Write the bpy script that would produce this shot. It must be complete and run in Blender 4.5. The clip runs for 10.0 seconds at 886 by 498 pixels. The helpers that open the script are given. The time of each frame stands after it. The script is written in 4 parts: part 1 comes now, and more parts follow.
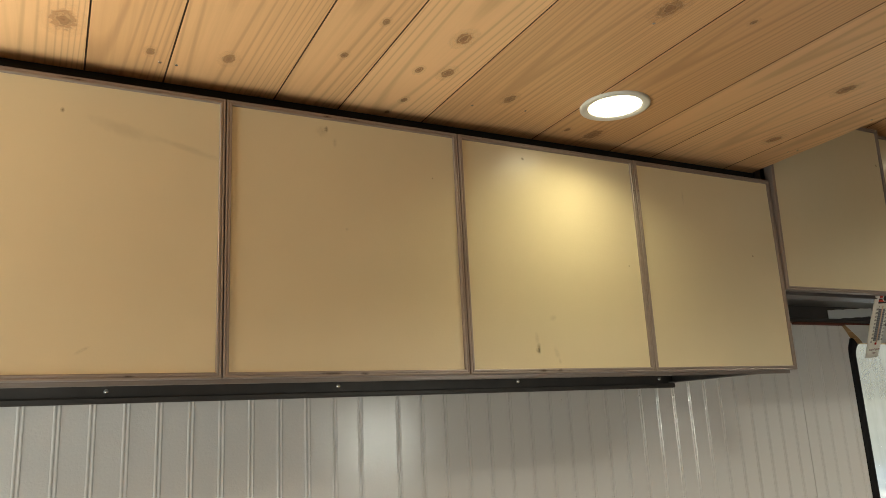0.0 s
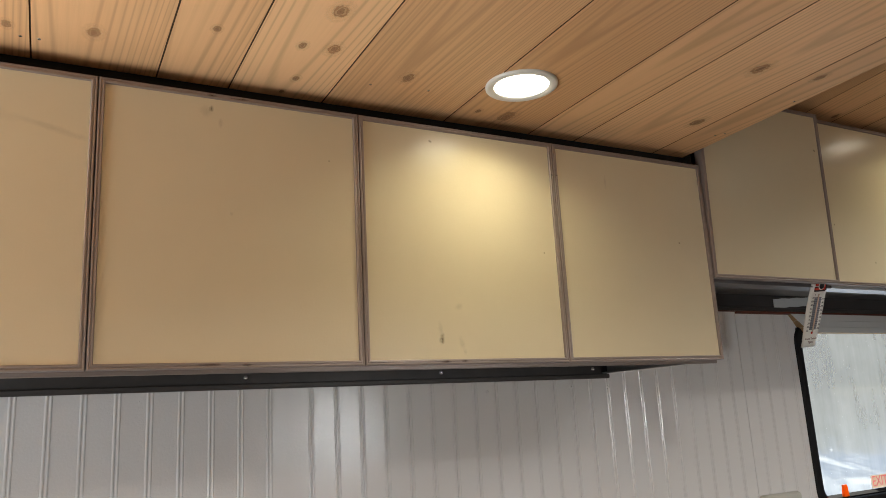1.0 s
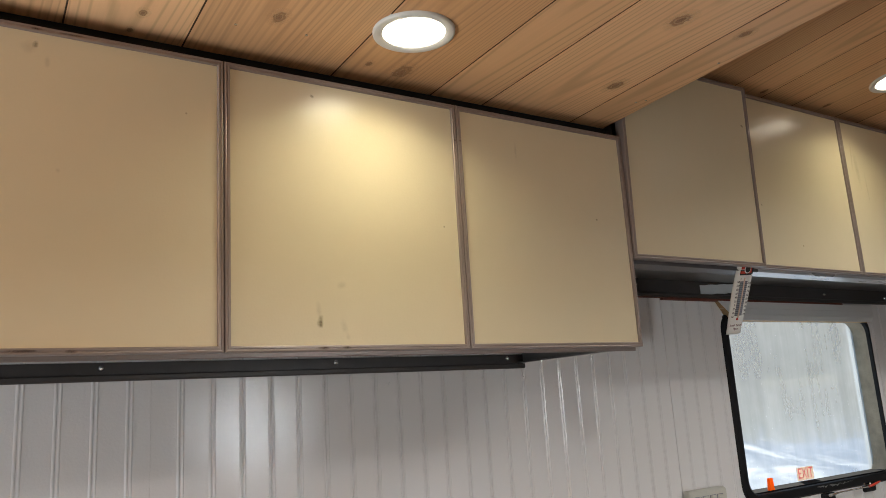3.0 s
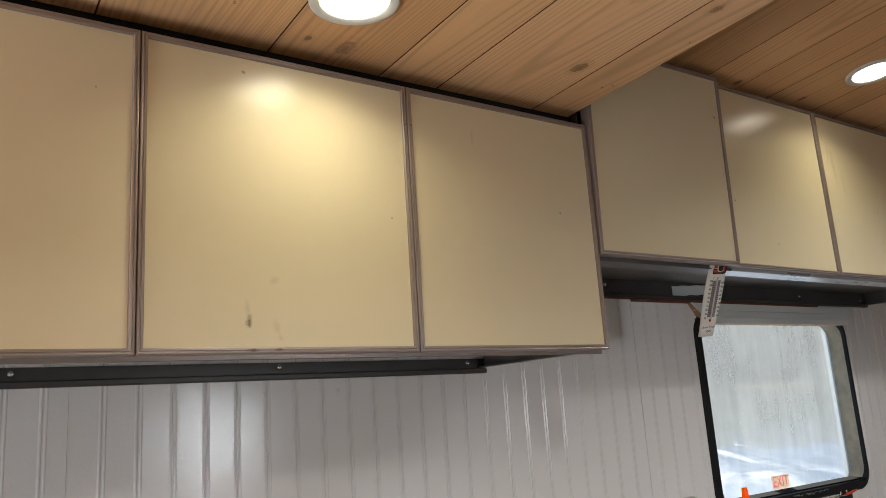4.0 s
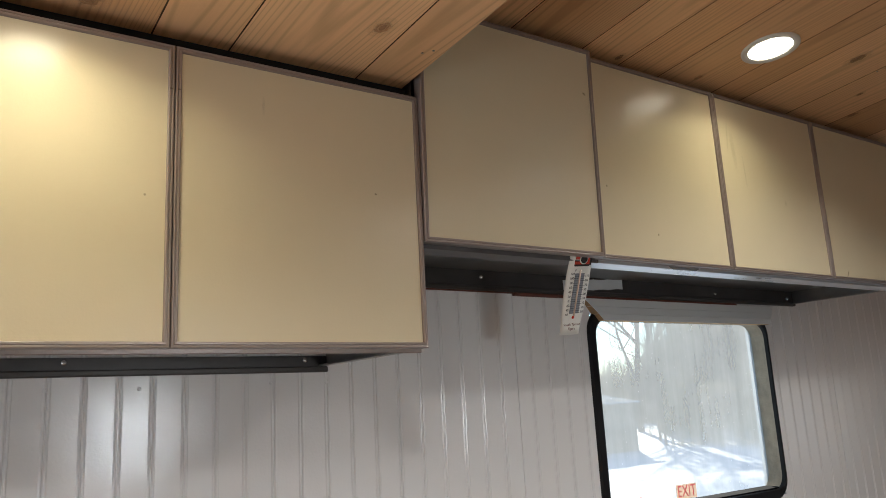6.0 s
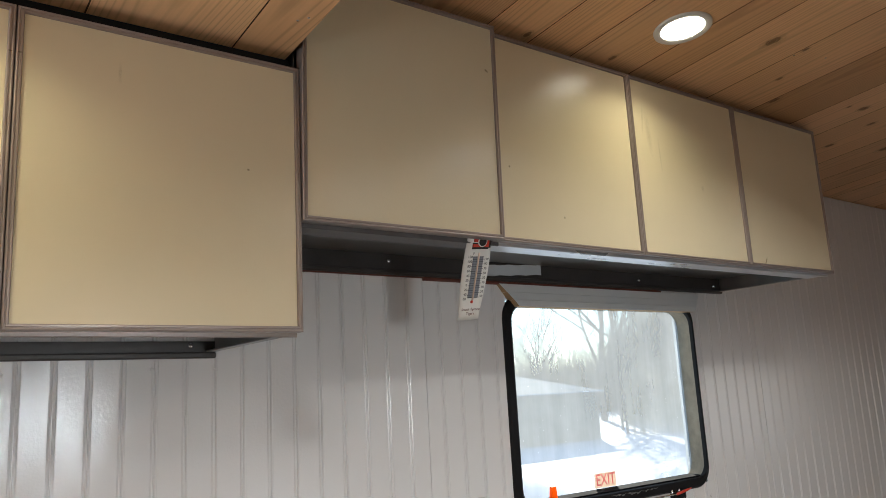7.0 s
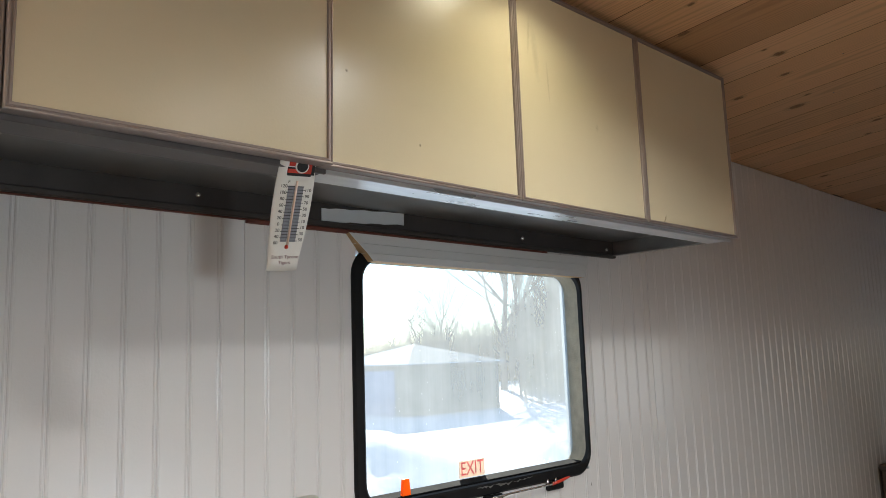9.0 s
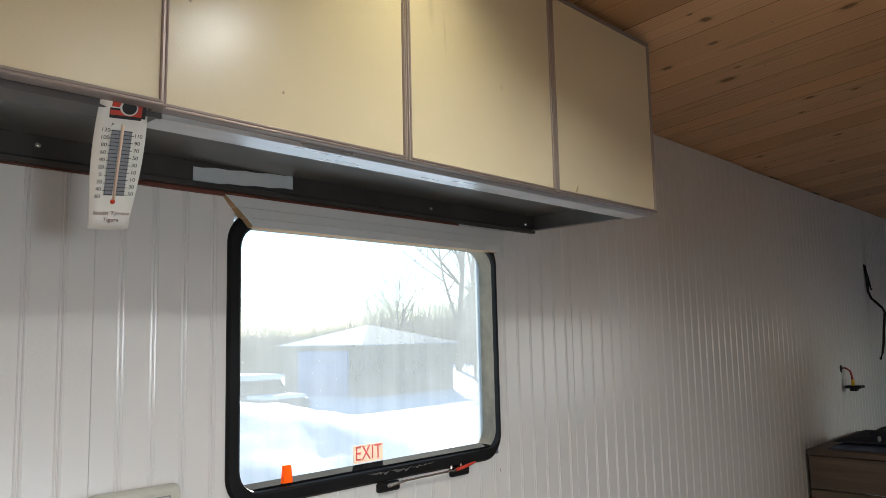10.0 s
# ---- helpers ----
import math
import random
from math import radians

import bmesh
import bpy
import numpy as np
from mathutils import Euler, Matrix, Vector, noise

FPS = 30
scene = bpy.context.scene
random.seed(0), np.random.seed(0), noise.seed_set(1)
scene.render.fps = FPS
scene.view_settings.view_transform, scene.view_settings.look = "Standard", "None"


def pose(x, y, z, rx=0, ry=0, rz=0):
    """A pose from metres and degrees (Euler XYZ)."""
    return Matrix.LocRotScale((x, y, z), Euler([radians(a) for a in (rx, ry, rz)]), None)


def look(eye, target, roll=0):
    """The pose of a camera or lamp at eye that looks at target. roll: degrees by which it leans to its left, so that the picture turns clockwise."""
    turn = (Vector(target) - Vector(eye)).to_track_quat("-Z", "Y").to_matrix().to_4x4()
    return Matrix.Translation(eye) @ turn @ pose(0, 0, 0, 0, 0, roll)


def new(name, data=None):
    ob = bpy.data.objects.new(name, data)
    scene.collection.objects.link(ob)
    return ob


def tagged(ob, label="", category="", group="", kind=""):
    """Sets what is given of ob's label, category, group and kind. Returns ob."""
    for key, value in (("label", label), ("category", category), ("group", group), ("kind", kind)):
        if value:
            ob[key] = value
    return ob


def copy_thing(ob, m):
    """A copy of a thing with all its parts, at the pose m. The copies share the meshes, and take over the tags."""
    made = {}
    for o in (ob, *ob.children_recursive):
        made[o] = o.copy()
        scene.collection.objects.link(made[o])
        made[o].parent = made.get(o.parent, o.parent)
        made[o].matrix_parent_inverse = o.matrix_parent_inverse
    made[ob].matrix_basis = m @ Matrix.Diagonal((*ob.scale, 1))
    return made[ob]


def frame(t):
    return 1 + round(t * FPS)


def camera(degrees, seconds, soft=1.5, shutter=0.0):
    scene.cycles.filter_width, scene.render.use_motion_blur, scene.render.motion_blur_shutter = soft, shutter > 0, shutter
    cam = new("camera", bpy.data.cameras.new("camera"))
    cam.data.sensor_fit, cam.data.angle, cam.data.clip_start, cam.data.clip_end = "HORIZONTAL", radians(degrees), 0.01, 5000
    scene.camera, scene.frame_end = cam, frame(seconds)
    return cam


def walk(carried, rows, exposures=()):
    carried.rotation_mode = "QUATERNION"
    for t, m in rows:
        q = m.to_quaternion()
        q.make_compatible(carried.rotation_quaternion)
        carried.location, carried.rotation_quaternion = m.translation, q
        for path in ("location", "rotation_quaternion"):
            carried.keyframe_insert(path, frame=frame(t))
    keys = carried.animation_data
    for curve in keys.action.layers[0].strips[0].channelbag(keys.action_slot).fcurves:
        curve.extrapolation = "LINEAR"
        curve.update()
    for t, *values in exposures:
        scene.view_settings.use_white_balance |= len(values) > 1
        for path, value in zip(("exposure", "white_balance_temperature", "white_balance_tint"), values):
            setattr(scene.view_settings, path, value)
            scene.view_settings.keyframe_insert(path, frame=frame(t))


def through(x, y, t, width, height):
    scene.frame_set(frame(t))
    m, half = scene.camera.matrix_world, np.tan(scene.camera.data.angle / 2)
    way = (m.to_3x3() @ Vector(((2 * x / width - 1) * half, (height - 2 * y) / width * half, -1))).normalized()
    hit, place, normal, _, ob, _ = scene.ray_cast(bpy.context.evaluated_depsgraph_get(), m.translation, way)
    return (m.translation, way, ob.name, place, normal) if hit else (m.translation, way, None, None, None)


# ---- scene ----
cam = camera(60.4, 10.0, soft=0.55)
PATH = [
    (0, (0.004, 0.018, 1.533), (0.923, 1.736, 1.986), -2.9),
    (0.5, (0.084, 0.006, 1.536), (1.009, 1.724, 1.974), -2.9),
    (1, (0.152, -0.003, 1.53), (1.094, 1.709, 1.958), -3.1),
    (1.5, (0.205, -0.005, 1.527), (1.17, 1.698, 1.937), -3.2),
    (2, (0.225, 0.01, 1.523), (1.222, 1.697, 1.924), -3.3),
    (2.5, (0.266, 0.042, 1.526), (1.298, 1.709, 1.924), -3.3),
    (4, (0.389, 0.149, 1.525), (1.504, 1.756, 1.942), -3.8),
    (4.5, (0.473, 0.146, 1.526), (1.592, 1.75, 1.943), -3.6),
    (5, (0.549, 0.127, 1.524), (1.651, 1.741, 1.947), -3.2),
    (6.5, (0.783, 0.084, 1.522), (1.92, 1.683, 1.912), -3.0),
    (7, (0.843, 0.07, 1.513), (2.025, 1.639, 1.886), -3.1),
    (7.5, (0.903, 0.101, 1.519), (2.14, 1.632, 1.874), -3.0),
    (8, (0.989, 0.16, 1.518), (2.275, 1.654, 1.855), -2.6),
    (8.5, (1.072, 0.217, 1.516), (2.4, 1.678, 1.831), -2.3),
    (9, (1.138, 0.245, 1.518), (2.508, 1.675, 1.799), -2.0),
    (9.5, (1.204, 0.249, 1.512), (2.612, 1.645, 1.769), -1.7),
    (10, (1.305, 0.245, 1.507), (2.754, 1.604, 1.737), -1.3),
]
EXPOSURES = [(0.0, 0.16, 7600, -1), (0.5, 0.20, 7150, 3), (1.2, 0.26, 6650, 7), (5.0, 0.35, 6500, 7), (6.5, 0.45, 6450, 7), (7.5, 0.62, 6400, 5), (8.7, 0.68, 6370, 5), (10.0, 0.70, 6350, 4)]
walk(cam, [(t, look(eye, target, roll)) for t, eye, target, roll in PATH], EXPOSURES)

# ---- daylight ----
SUN_FROM = Vector((0.64, 0.70, 0.30)).normalized()
world = bpy.data.worlds.new("sky")
scene.world = world
world.use_nodes = True
wn = world.node_tree
sky = wn.nodes.new("ShaderNodeTexSky")
sky.sky_type, sky.sun_disc = "NISHITA", False
sky.sun_elevation = math.asin(SUN_FROM.z)
sky.sun_rotation = math.atan2(SUN_FROM.x, SUN_FROM.y)
sky.air_density, sky.dust_density, sky.ozone_density = 1.0, 0.05, 4.0
wn.links.new(sky.outputs[0], wn.nodes["Background"].inputs[0])
wn.nodes["Background"].inputs[1].default_value = 0.15
sun = new("sun", bpy.data.lights.new("sun", "SUN"))
sun.data.energy, sun.data.angle, sun.data.color = 4.8, radians(0.5), (1.0, 0.95, 0.87)
sun.matrix_world = look(SUN_FROM * 50, (0, 0, 0))
LENS_GLOW = 7.0
LAMP_WATTS = 0.58


def window_or_fill_light(x, z, wide, high, y, watts, along=(0, 1, 0), tint=(0.97, 0.97, 1.0), spread=180):
    """Sky and snow light through one opening of the far side, or added fill."""
    lamp = new("window_or_fill_light", bpy.data.lights.new("window_or_fill_light", "AREA"))
    lamp.data.shape, lamp.data.size, lamp.data.size_y = "RECTANGLE", wide, high
    lamp.data.energy, lamp.data.color, lamp.data.spread = watts, tint, radians(spread)
    lamp.matrix_world = look((x, y, z), (x + along[0], y + along[1], z + along[2]))


# ---- materials ----
def material(name):
    m = bpy.data.materials.new(name)
    m.use_nodes = True
    return m, m.node_tree.nodes, m.node_tree.links, m.node_tree.nodes["Principled BSDF"]


def value(nodes, links, op, a, b=None, clamp=False):
    n = nodes.new("ShaderNodeMath")
    n.operation, n.use_clamp = op, clamp
    for i, v in enumerate((a, b)):
        if v is None:
            continue
        if isinstance(v, (int, float)):
            n.inputs[i].default_value = v
        else:
            links.new(v, n.inputs[i])
    return n.outputs[0]


def place(nodes, links, scale=(1, 1, 1), shift=None):
    c = nodes.new("ShaderNodeTexCoord")
    m = nodes.new("ShaderNodeMapping")
    m.inputs["Scale"].default_value = scale
    links.new(c.outputs["Object"], m.inputs["Vector"])
    if shift is not None:
        links.new(shift, m.inputs["Location"])
    return m.outputs[0]


def grain(nodes, links, vector, scale, detail=4, rough=0.55, distort=0.0):
    n = nodes.new("ShaderNodeTexNoise")
    n.inputs["Scale"].default_value, n.inputs["Detail"].default_value = scale, detail
    n.inputs["Roughness"].default_value, n.inputs["Distortion"].default_value = rough, distort
    links.new(vector, n.inputs["Vector"])
    return n.outputs["Fac"]


def ramp(nodes, links, fac, stops):
    n = nodes.new("ShaderNodeValToRGB")
    e = n.color_ramp.elements
    while len(e) < len(stops):
        e.new(0.5)
    for el, (p, c) in zip(e, stops):
        el.position, el.color = p, (*c, 1) if len(c) == 3 else c
    links.new(fac, n.inputs[0])
    return n.outputs[0]


def blend(nodes, links, fac, a, b, kind="MIX"):
    n = nodes.new("ShaderNodeMix")
    n.data_type, n.blend_type = "RGBA", kind
    for i, v in ((0, fac), (6, a), (7, b)):
        if isinstance(v, (int, float)):
            n.inputs[i].default_value = v
        elif isinstance(v, tuple):
            n.inputs[i].default_value = (*v, 1)
        else:
            links.new(v, n.inputs[i])
    return n.outputs[2]


def relief(nodes, links, bsdf, height, strength, distance=0.001):
    n = nodes.new("ShaderNodeBump")
    n.inputs["Strength"].default_value, n.inputs["Distance"].default_value = strength, distance
    links.new(height, n.inputs["Height"])
    links.new(n.outputs[0], bsdf.inputs["Normal"])


def painted(name, base, rough=0.45, metal=0.0, vary=0.12, fine=300.0, coarse=7.0, bump=0.15, dist=0.0006, spec=0.5, stretch=(1, 1, 1), patchy=0.25):
    """A surface of one colour with blotches, fine grain and uneven gloss."""
    m, nodes, links, b = material(name)
    v = place(nodes, links, stretch)
    big, small = grain(nodes, links, v, coarse, 5, 0.6), grain(nodes, links, v, fine, 3, 0.6)
    lo = tuple(c * (1 - vary) for c in base)
    hi = tuple(min(1, c * (1 + vary)) for c in base)
    links.new(ramp(nodes, links, big, [(0.3, lo), (0.7, hi)]), b.inputs["Base Color"])
    r = value(nodes, links, "MULTIPLY_ADD", big, patchy)
    r.node.inputs[2].default_value = rough - patchy / 2
    links.new(r, b.inputs["Roughness"])
    b.inputs["Metallic"].default_value = metal
    b.inputs["Specular IOR Level"].default_value = spec
    relief(nodes, links, b, small, bump, dist)
    return m


def pine(name, tone, dark):
    """Clear-finished knotty boards, grain along y, each board shifted and toned by itself."""
    m, nodes, links, b = material(name)
    geo = nodes.new("ShaderNodeNewGeometry")
    rnd = geo.outputs["Random Per Island"]
    comb = nodes.new("ShaderNodeCombineXYZ")
    links.new(value(nodes, links, "MULTIPLY", rnd, 7.0), comb.inputs[0])
    links.new(value(nodes, links, "MULTIPLY", rnd, 31.0), comb.inputs[1])
    v = place(nodes, links, (1, 0.10, 1), comb.outputs[0])
    warp = grain(nodes, links, v, 9.0, 3, 0.5, 0.3)
    uv = nodes.new("ShaderNodeUVMap")
    axes = nodes.new("ShaderNodeSeparateXYZ")
    links.new(uv.outputs[0], axes.inputs[0])
    off = value(nodes, links, "MULTIPLY", value(nodes, links, "SUBTRACT", rnd, 0.5), 0.09)
    across = value(nodes, links, "SUBTRACT", axes.outputs[0], off)
    arch = value(nodes, links, "MULTIPLY", value(nodes, links, "MULTIPLY", across, across), 900.0)
    run = value(nodes, links, "MULTIPLY", axes.outputs[1], 2.1)
    sway = value(nodes, links, "MULTIPLY", grain(nodes, links, place(nodes, links, (1, 0.10, 1), comb.outputs[0]), 5.0, 2, 0.5, 0.0), 3.4)
    turns = value(nodes, links, "ADD", value(nodes, links, "ADD", arch, run), sway)
    rings = value(nodes, links, "MULTIPLY_ADD", value(nodes, links, "SINE", value(nodes, links, "MULTIPLY", turns, 6.2832)), 0.5)
    rings.node.inputs[2].default_value = 0.5
    fibre = grain(nodes, links, place(nodes, links, (1, 0.03, 1), comb.outputs[0]), 260.0, 3, 0.6)
    c = ramp(nodes, links, rings, [(0.0, tone), (0.74, tuple(a * 0.97 for a in tone)), (0.92, tuple(a * 0.78 + d * 0.08 for a, d in zip(tone, dark))), (1.0, tuple(a * 0.68 + d * 0.10 for a, d in zip(tone, dark)))])
    lines = nodes.new("ShaderNodeTexWave")
    lines.wave_type, lines.bands_direction = "BANDS", "X"
    lines.inputs["Scale"].default_value, lines.inputs["Distortion"].default_value = 21.0, 26.0
    lines.inputs["Detail"].default_value, lines.inputs["Detail Scale"].default_value = 1.2, 0.22
    links.new(v, lines.inputs["Vector"])
    patch = ramp(nodes, links, grain(nodes, links, v, 3.0, 2, 0.5), [(0.42, (0, 0, 0)), (0.62, (1, 1, 1))])
    fine = value(nodes, links, "MULTIPLY", ramp(nodes, links, lines.outputs["Fac"], [(0.55, (0, 0, 0)), (0.95, (0.5, 0.5, 0.5))]), patch)
    c = blend(nodes, links, fine, c, tuple(a * 0.62 + d * 0.15 for a, d in zip(tone, dark)))
    c = blend(nodes, links, value(nodes, links, "MULTIPLY", warp, 0.35), c, tuple(a * 0.80 + d * 0.05 for a, d in zip(tone, dark)))
    c = blend(nodes, links, 0.09, c, ramp(nodes, links, fibre, [(0.35, tuple(a * 0.7 for a in tone)), (0.65, tuple(min(1, a * 1.15) for a in tone))]))
    shade = ramp(nodes, links, rnd, [(0.0, (0.72, 0.66, 0.60)), (0.45, (1.0, 1.0, 1.0)), (0.75, (0.95, 0.90, 0.84)), (1.0, (0.84, 0.74, 0.64))])
    c = blend(nodes, links, 1.0, c, shade, "MULTIPLY")
    links.new(c, b.inputs["Base Color"])
    b.inputs["Roughness"].default_value = 0.42
    b.inputs["Specular IOR Level"].default_value = 0.25
    relief(nodes, links, b, fibre, 0.2, 0.0005)
    return m


def soft_mark(name, colour, core, strength, ringed=False):
    """A stain or knot with feathered, broken edges, drawn by its own u, v from -1 to 1."""
    m, nodes, links, b = material(name)
    uv = nodes.new("ShaderNodeUVMap")
    sub = nodes.new("ShaderNodeVectorMath")
    sub.operation = "LENGTH"
    links.new(uv.outputs[0], sub.inputs[0])
    rough = grain(nodes, links, place(nodes, links), 130.0, 4, 0.6)
    r = value(nodes, links, "ADD", sub.outputs["Value"], value(nodes, links, "MULTIPLY", value(nodes, links, "SUBTRACT", rough, 0.5), 0.5 if ringed else 0.9))
    if ringed:
        wave = value(nodes, links, "SINE", value(nodes, links, "MULTIPLY", r, 17.0))
        a1 = ramp(nodes, links, r, [(0.36, (1, 1, 1)), (0.50, (0.28, 0.28, 0.28)), (0.98, (0, 0, 0))])
        a = value(nodes, links, "MULTIPLY", a1, strength, True)
        a = value(nodes, links, "MULTIPLY", a, value(nodes, links, "MULTIPLY_ADD", wave, 0.22), True)
        a.node.inputs[1].links[0].from_node.inputs[2].default_value = 0.78
        links.new(ramp(nodes, links, r, [(0.0, core), (0.28, colour), (0.5, tuple(x * 1.5 for x in colour))]), b.inputs["Base Color"])
    else:
        a1 = ramp(nodes, links, r, [(0.25, (1, 1, 1)), (0.95, (0, 0, 0))])
        a = value(nodes, links, "MULTIPLY", a1, strength, True)
        fleck = ramp(nodes, links, grain(nodes, links, place(nodes, links), 520.0, 3, 0.7), [(0.40, (0.5, 0.5, 0.5)), (0.60, (1, 1, 1))])
        a = value(nodes, links, "MULTIPLY", a, fleck, True)
        b.inputs["Base Color"].default_value = (*colour, 1)
    b.inputs["Roughness"].default_value = 0.5
    links.new(a, b.inputs["Alpha"])
    return m


def plain(name, base, rough=0.5, metal=0.0, glow=0.0):
    m, nodes, links, b = material(name)
    b.inputs["Base Color"].default_value = (*base, 1)
    b.inputs["Roughness"].default_value, b.inputs["Metallic"].default_value = rough, metal
    if glow:
        b.inputs["Emission Color"].default_value = (1.0, 0.90, 0.74, 1)
        b.inputs["Emission Strength"].default_value = glow
    return m


def dusty_glass():
    """Clear glass with a thin, streaked film of road dust."""
    m, nodes, links, b = material("dusty_glass")
    out = nodes["Material Output"]
    clear = nodes.new("ShaderNodeBsdfTransparent")
    clear.inputs[0].default_value = (0.90, 0.94, 0.93, 1)
    gloss = nodes.new("ShaderNodeBsdfGlossy")
    gloss.inputs["Roughness"].default_value = 0.02
    fres = nodes.new("ShaderNodeFresnel")
    fres.inputs[0].default_value = 1.45
    a = nodes.new("ShaderNodeMixShader")
    links.new(fres.outputs[0], a.inputs[0]), links.new(clear.outputs[0], a.inputs[1]), links.new(gloss.outputs[0], a.inputs[2])
    film = nodes.new("ShaderNodeBsdfTranslucent")
    film.inputs[0].default_value = (0.79, 0.79, 0.75, 1)
    streak = grain(nodes, links, place(nodes, links, (1, 1, 0.06)), 28.0, 5, 0.65)
    cloud = grain(nodes, links, place(nodes, links), 5.0, 4, 0.6)
    amount = value(nodes, links, "MULTIPLY", ramp(nodes, links, streak, [(0.30, (0.78, 0.78, 0.78)), (0.80, (1, 1, 1))]), ramp(nodes, links, cloud, [(0.3, (0.75, 0.75, 0.75)), (0.7, (1, 1, 1))]))
    speck = nodes.new("ShaderNodeTexVoronoi")
    speck.inputs["Scale"].default_value = 55.0
    links.new(place(nodes, links), speck.inputs["Vector"])
    dots = ramp(nodes, links, speck.outputs["Distance"], [(0.03, (1, 1, 1)), (0.09, (0, 0, 0))])
    amount = value(nodes, links, "ADD", value(nodes, links, "MULTIPLY", amount, FILM), value(nodes, links, "MULTIPLY", dots, 0.25), True)
    last = nodes.new("ShaderNodeMixShader")
    links.new(amount, last.inputs[0]), links.new(a.outputs[0], last.inputs[1]), links.new(film.outputs[0], last.inputs[2])
    links.new(last.outputs[0], out.inputs["Surface"])
    return m


FILM = 0.40
PINE = pine("pine_boards", (0.86, 0.53, 0.285), (0.36, 0.14, 0.045))
# dark brown that paints the shade between ceiling boards
JOINT_SHADE = painted("board_joint_shade", (0.085, 0.042, 0.019), 0.8, 0.0, 0.3, 200.0, 20.0, 0.2, 0.001, 0.2)
KNOT = soft_mark("pine_knot", (0.42, 0.235, 0.115), (0.25, 0.12, 0.055), 0.80, True)
STAIN = soft_mark("brown_stain", (0.34, 0.225, 0.085), None, 0.55)
FLECKS = soft_mark("faint_flecks", (0.40, 0.29, 0.14), None, 0.13)
SMEAR = soft_mark("faint_smear", (0.38, 0.27, 0.13), None, 0.14)
CREAM = painted("cream_laminate", (0.70, 0.612, 0.43), 0.24, 0.0, 0.04, 260.0, 2.4, 0.22, 0.0006, 0.45, (1, 1, 1), 0.0)
TAUPE = painted("taupe_anodised_aluminium", (0.33, 0.275, 0.25), 0.38, 0.5, 0.04, 300.0, 9.0, 0.02, 0.0001, 0.5, (1, 1, 1), 0.06)
SHEET = painted("grey_sheet_metal", (0.30, 0.295, 0.285), 0.36, 0.75, 0.2, 260.0, 9.0, 0.15, 0.0004)
STRIP = painted("worn_aluminium_strip", (0.74, 0.76, 0.78), 0.30, 0.6, 0.18, 200.0, 14.0, 0.2, 0.0006, 0.5, (0.3, 1, 1))
# darker copy of the strip metal, for the stretch the ajar door shades
STRIP_SHADE = painted("shaded_strip_metal", (0.13, 0.12, 0.12), 0.5, 0.4, 0.2, 200.0, 14.0, 0.2, 0.0006)
RAIL = painted("dark_grey_painted_rail", (0.050, 0.043, 0.040), 0.42, 0.2, 0.25, 220.0, 12.0, 0.15, 0.0005)
WHITE = painted("white_gloss_paint", (0.76, 0.74, 0.73), 0.20, 0.0, 0.015, 130.0, 1.2, 0.22, 0.0006, 0.5, (1, 1, 1), 0.04)
WHITE_ROLLED = painted("white_gloss_paint_rolled_on", (0.76, 0.74, 0.73), 0.13, 0.0, 0.015, 240.0, 1.2, 0.42, 0.0007, 0.5, (1, 1, 1), 0.04)
TRIM_WHITE = painted("white_vinyl_trim", (0.74, 0.74, 0.73), 0.4, 0.0, 0.03, 200.0, 4.0, 0.1)
RUBBER_OR_SHADE = painted("black_rubber_and_gap_shade", (0.009, 0.009, 0.010), 0.5, 0.0, 0.4, 160.0, 14.0, 0.2, 0.0008, 0.22)
SILL = painted("dull_black_rubber", (0.009, 0.009, 0.010), 0.95, 0.0, 0.4, 160.0, 14.0, 0.3, 0.001, 0.05)
JAMB = painted("beige_jamb", (0.31, 0.265, 0.195), 0.85, 0.0, 0.2, 260.0, 30.0, 0.6, 0.002)
RAW_WOOD = painted("raw_wood_edge", (0.46, 0.30, 0.15), 0.7, 0.0, 0.2, 120.0, 30.0, 0.3, 0.001)
RED_WOOD = painted("red_brown_wood_edge", (0.13, 0.035, 0.022), 0.6, 0.0, 0.3, 120.0, 30.0, 0.3, 0.001)
CHROME = plain("bright_screw_steel", (0.75, 0.75, 0.76), 0.22, 1.0)
TAPE = painted("pale_grey_tape", (0.56, 0.59, 0.61), 0.55, 0.0, 0.05, 200.0, 20.0, 0.1)
PLASTIC = painted("white_thermometer_plastic", (0.80, 0.79, 0.74), 0.38, 0.0, 0.03, 200.0, 30.0, 0.05)
BLACK = plain("black_print", (0.015, 0.015, 0.016), 0.5)
GREY_PRINT = plain("grey_print", (0.22, 0.23, 0.26), 0.5)
RED = plain("red_print", (0.62, 0.05, 0.025), 0.45)
DARK_RED = plain("dark_red_print", (0.11, 0.007, 0.009), 0.5)
PINK = plain("pale_tube", (0.80, 0.62, 0.50), 0.25)
BEIGE = painted("beige_plastic", (0.52, 0.51, 0.45), 0.45, 0.0, 0.04, 200.0, 30.0, 0.08)
LAMP_WHITE = painted("white_lamp_trim", (0.66, 0.64, 0.60), 0.35, 0.0, 0.03, 200.0, 30.0, 0.04)
LENS = plain("lit_lens", (0.9, 0.9, 0.88), 0.5, 0.0, LENS_GLOW)
FLOOR = painted("brown_plank_floor", (0.16, 0.115, 0.08), 0.5, 0.0, 0.25, 120.0, 5.0, 0.2, 0.001, 0.5, (0.2, 2, 1))
DARK_WOOD = painted("weathered_brown_wood", (0.115, 0.082, 0.062), 0.6, 0.0, 0.35, 160.0, 11.0, 0.4, 0.0015, 0.5, (1, 0.25, 3))
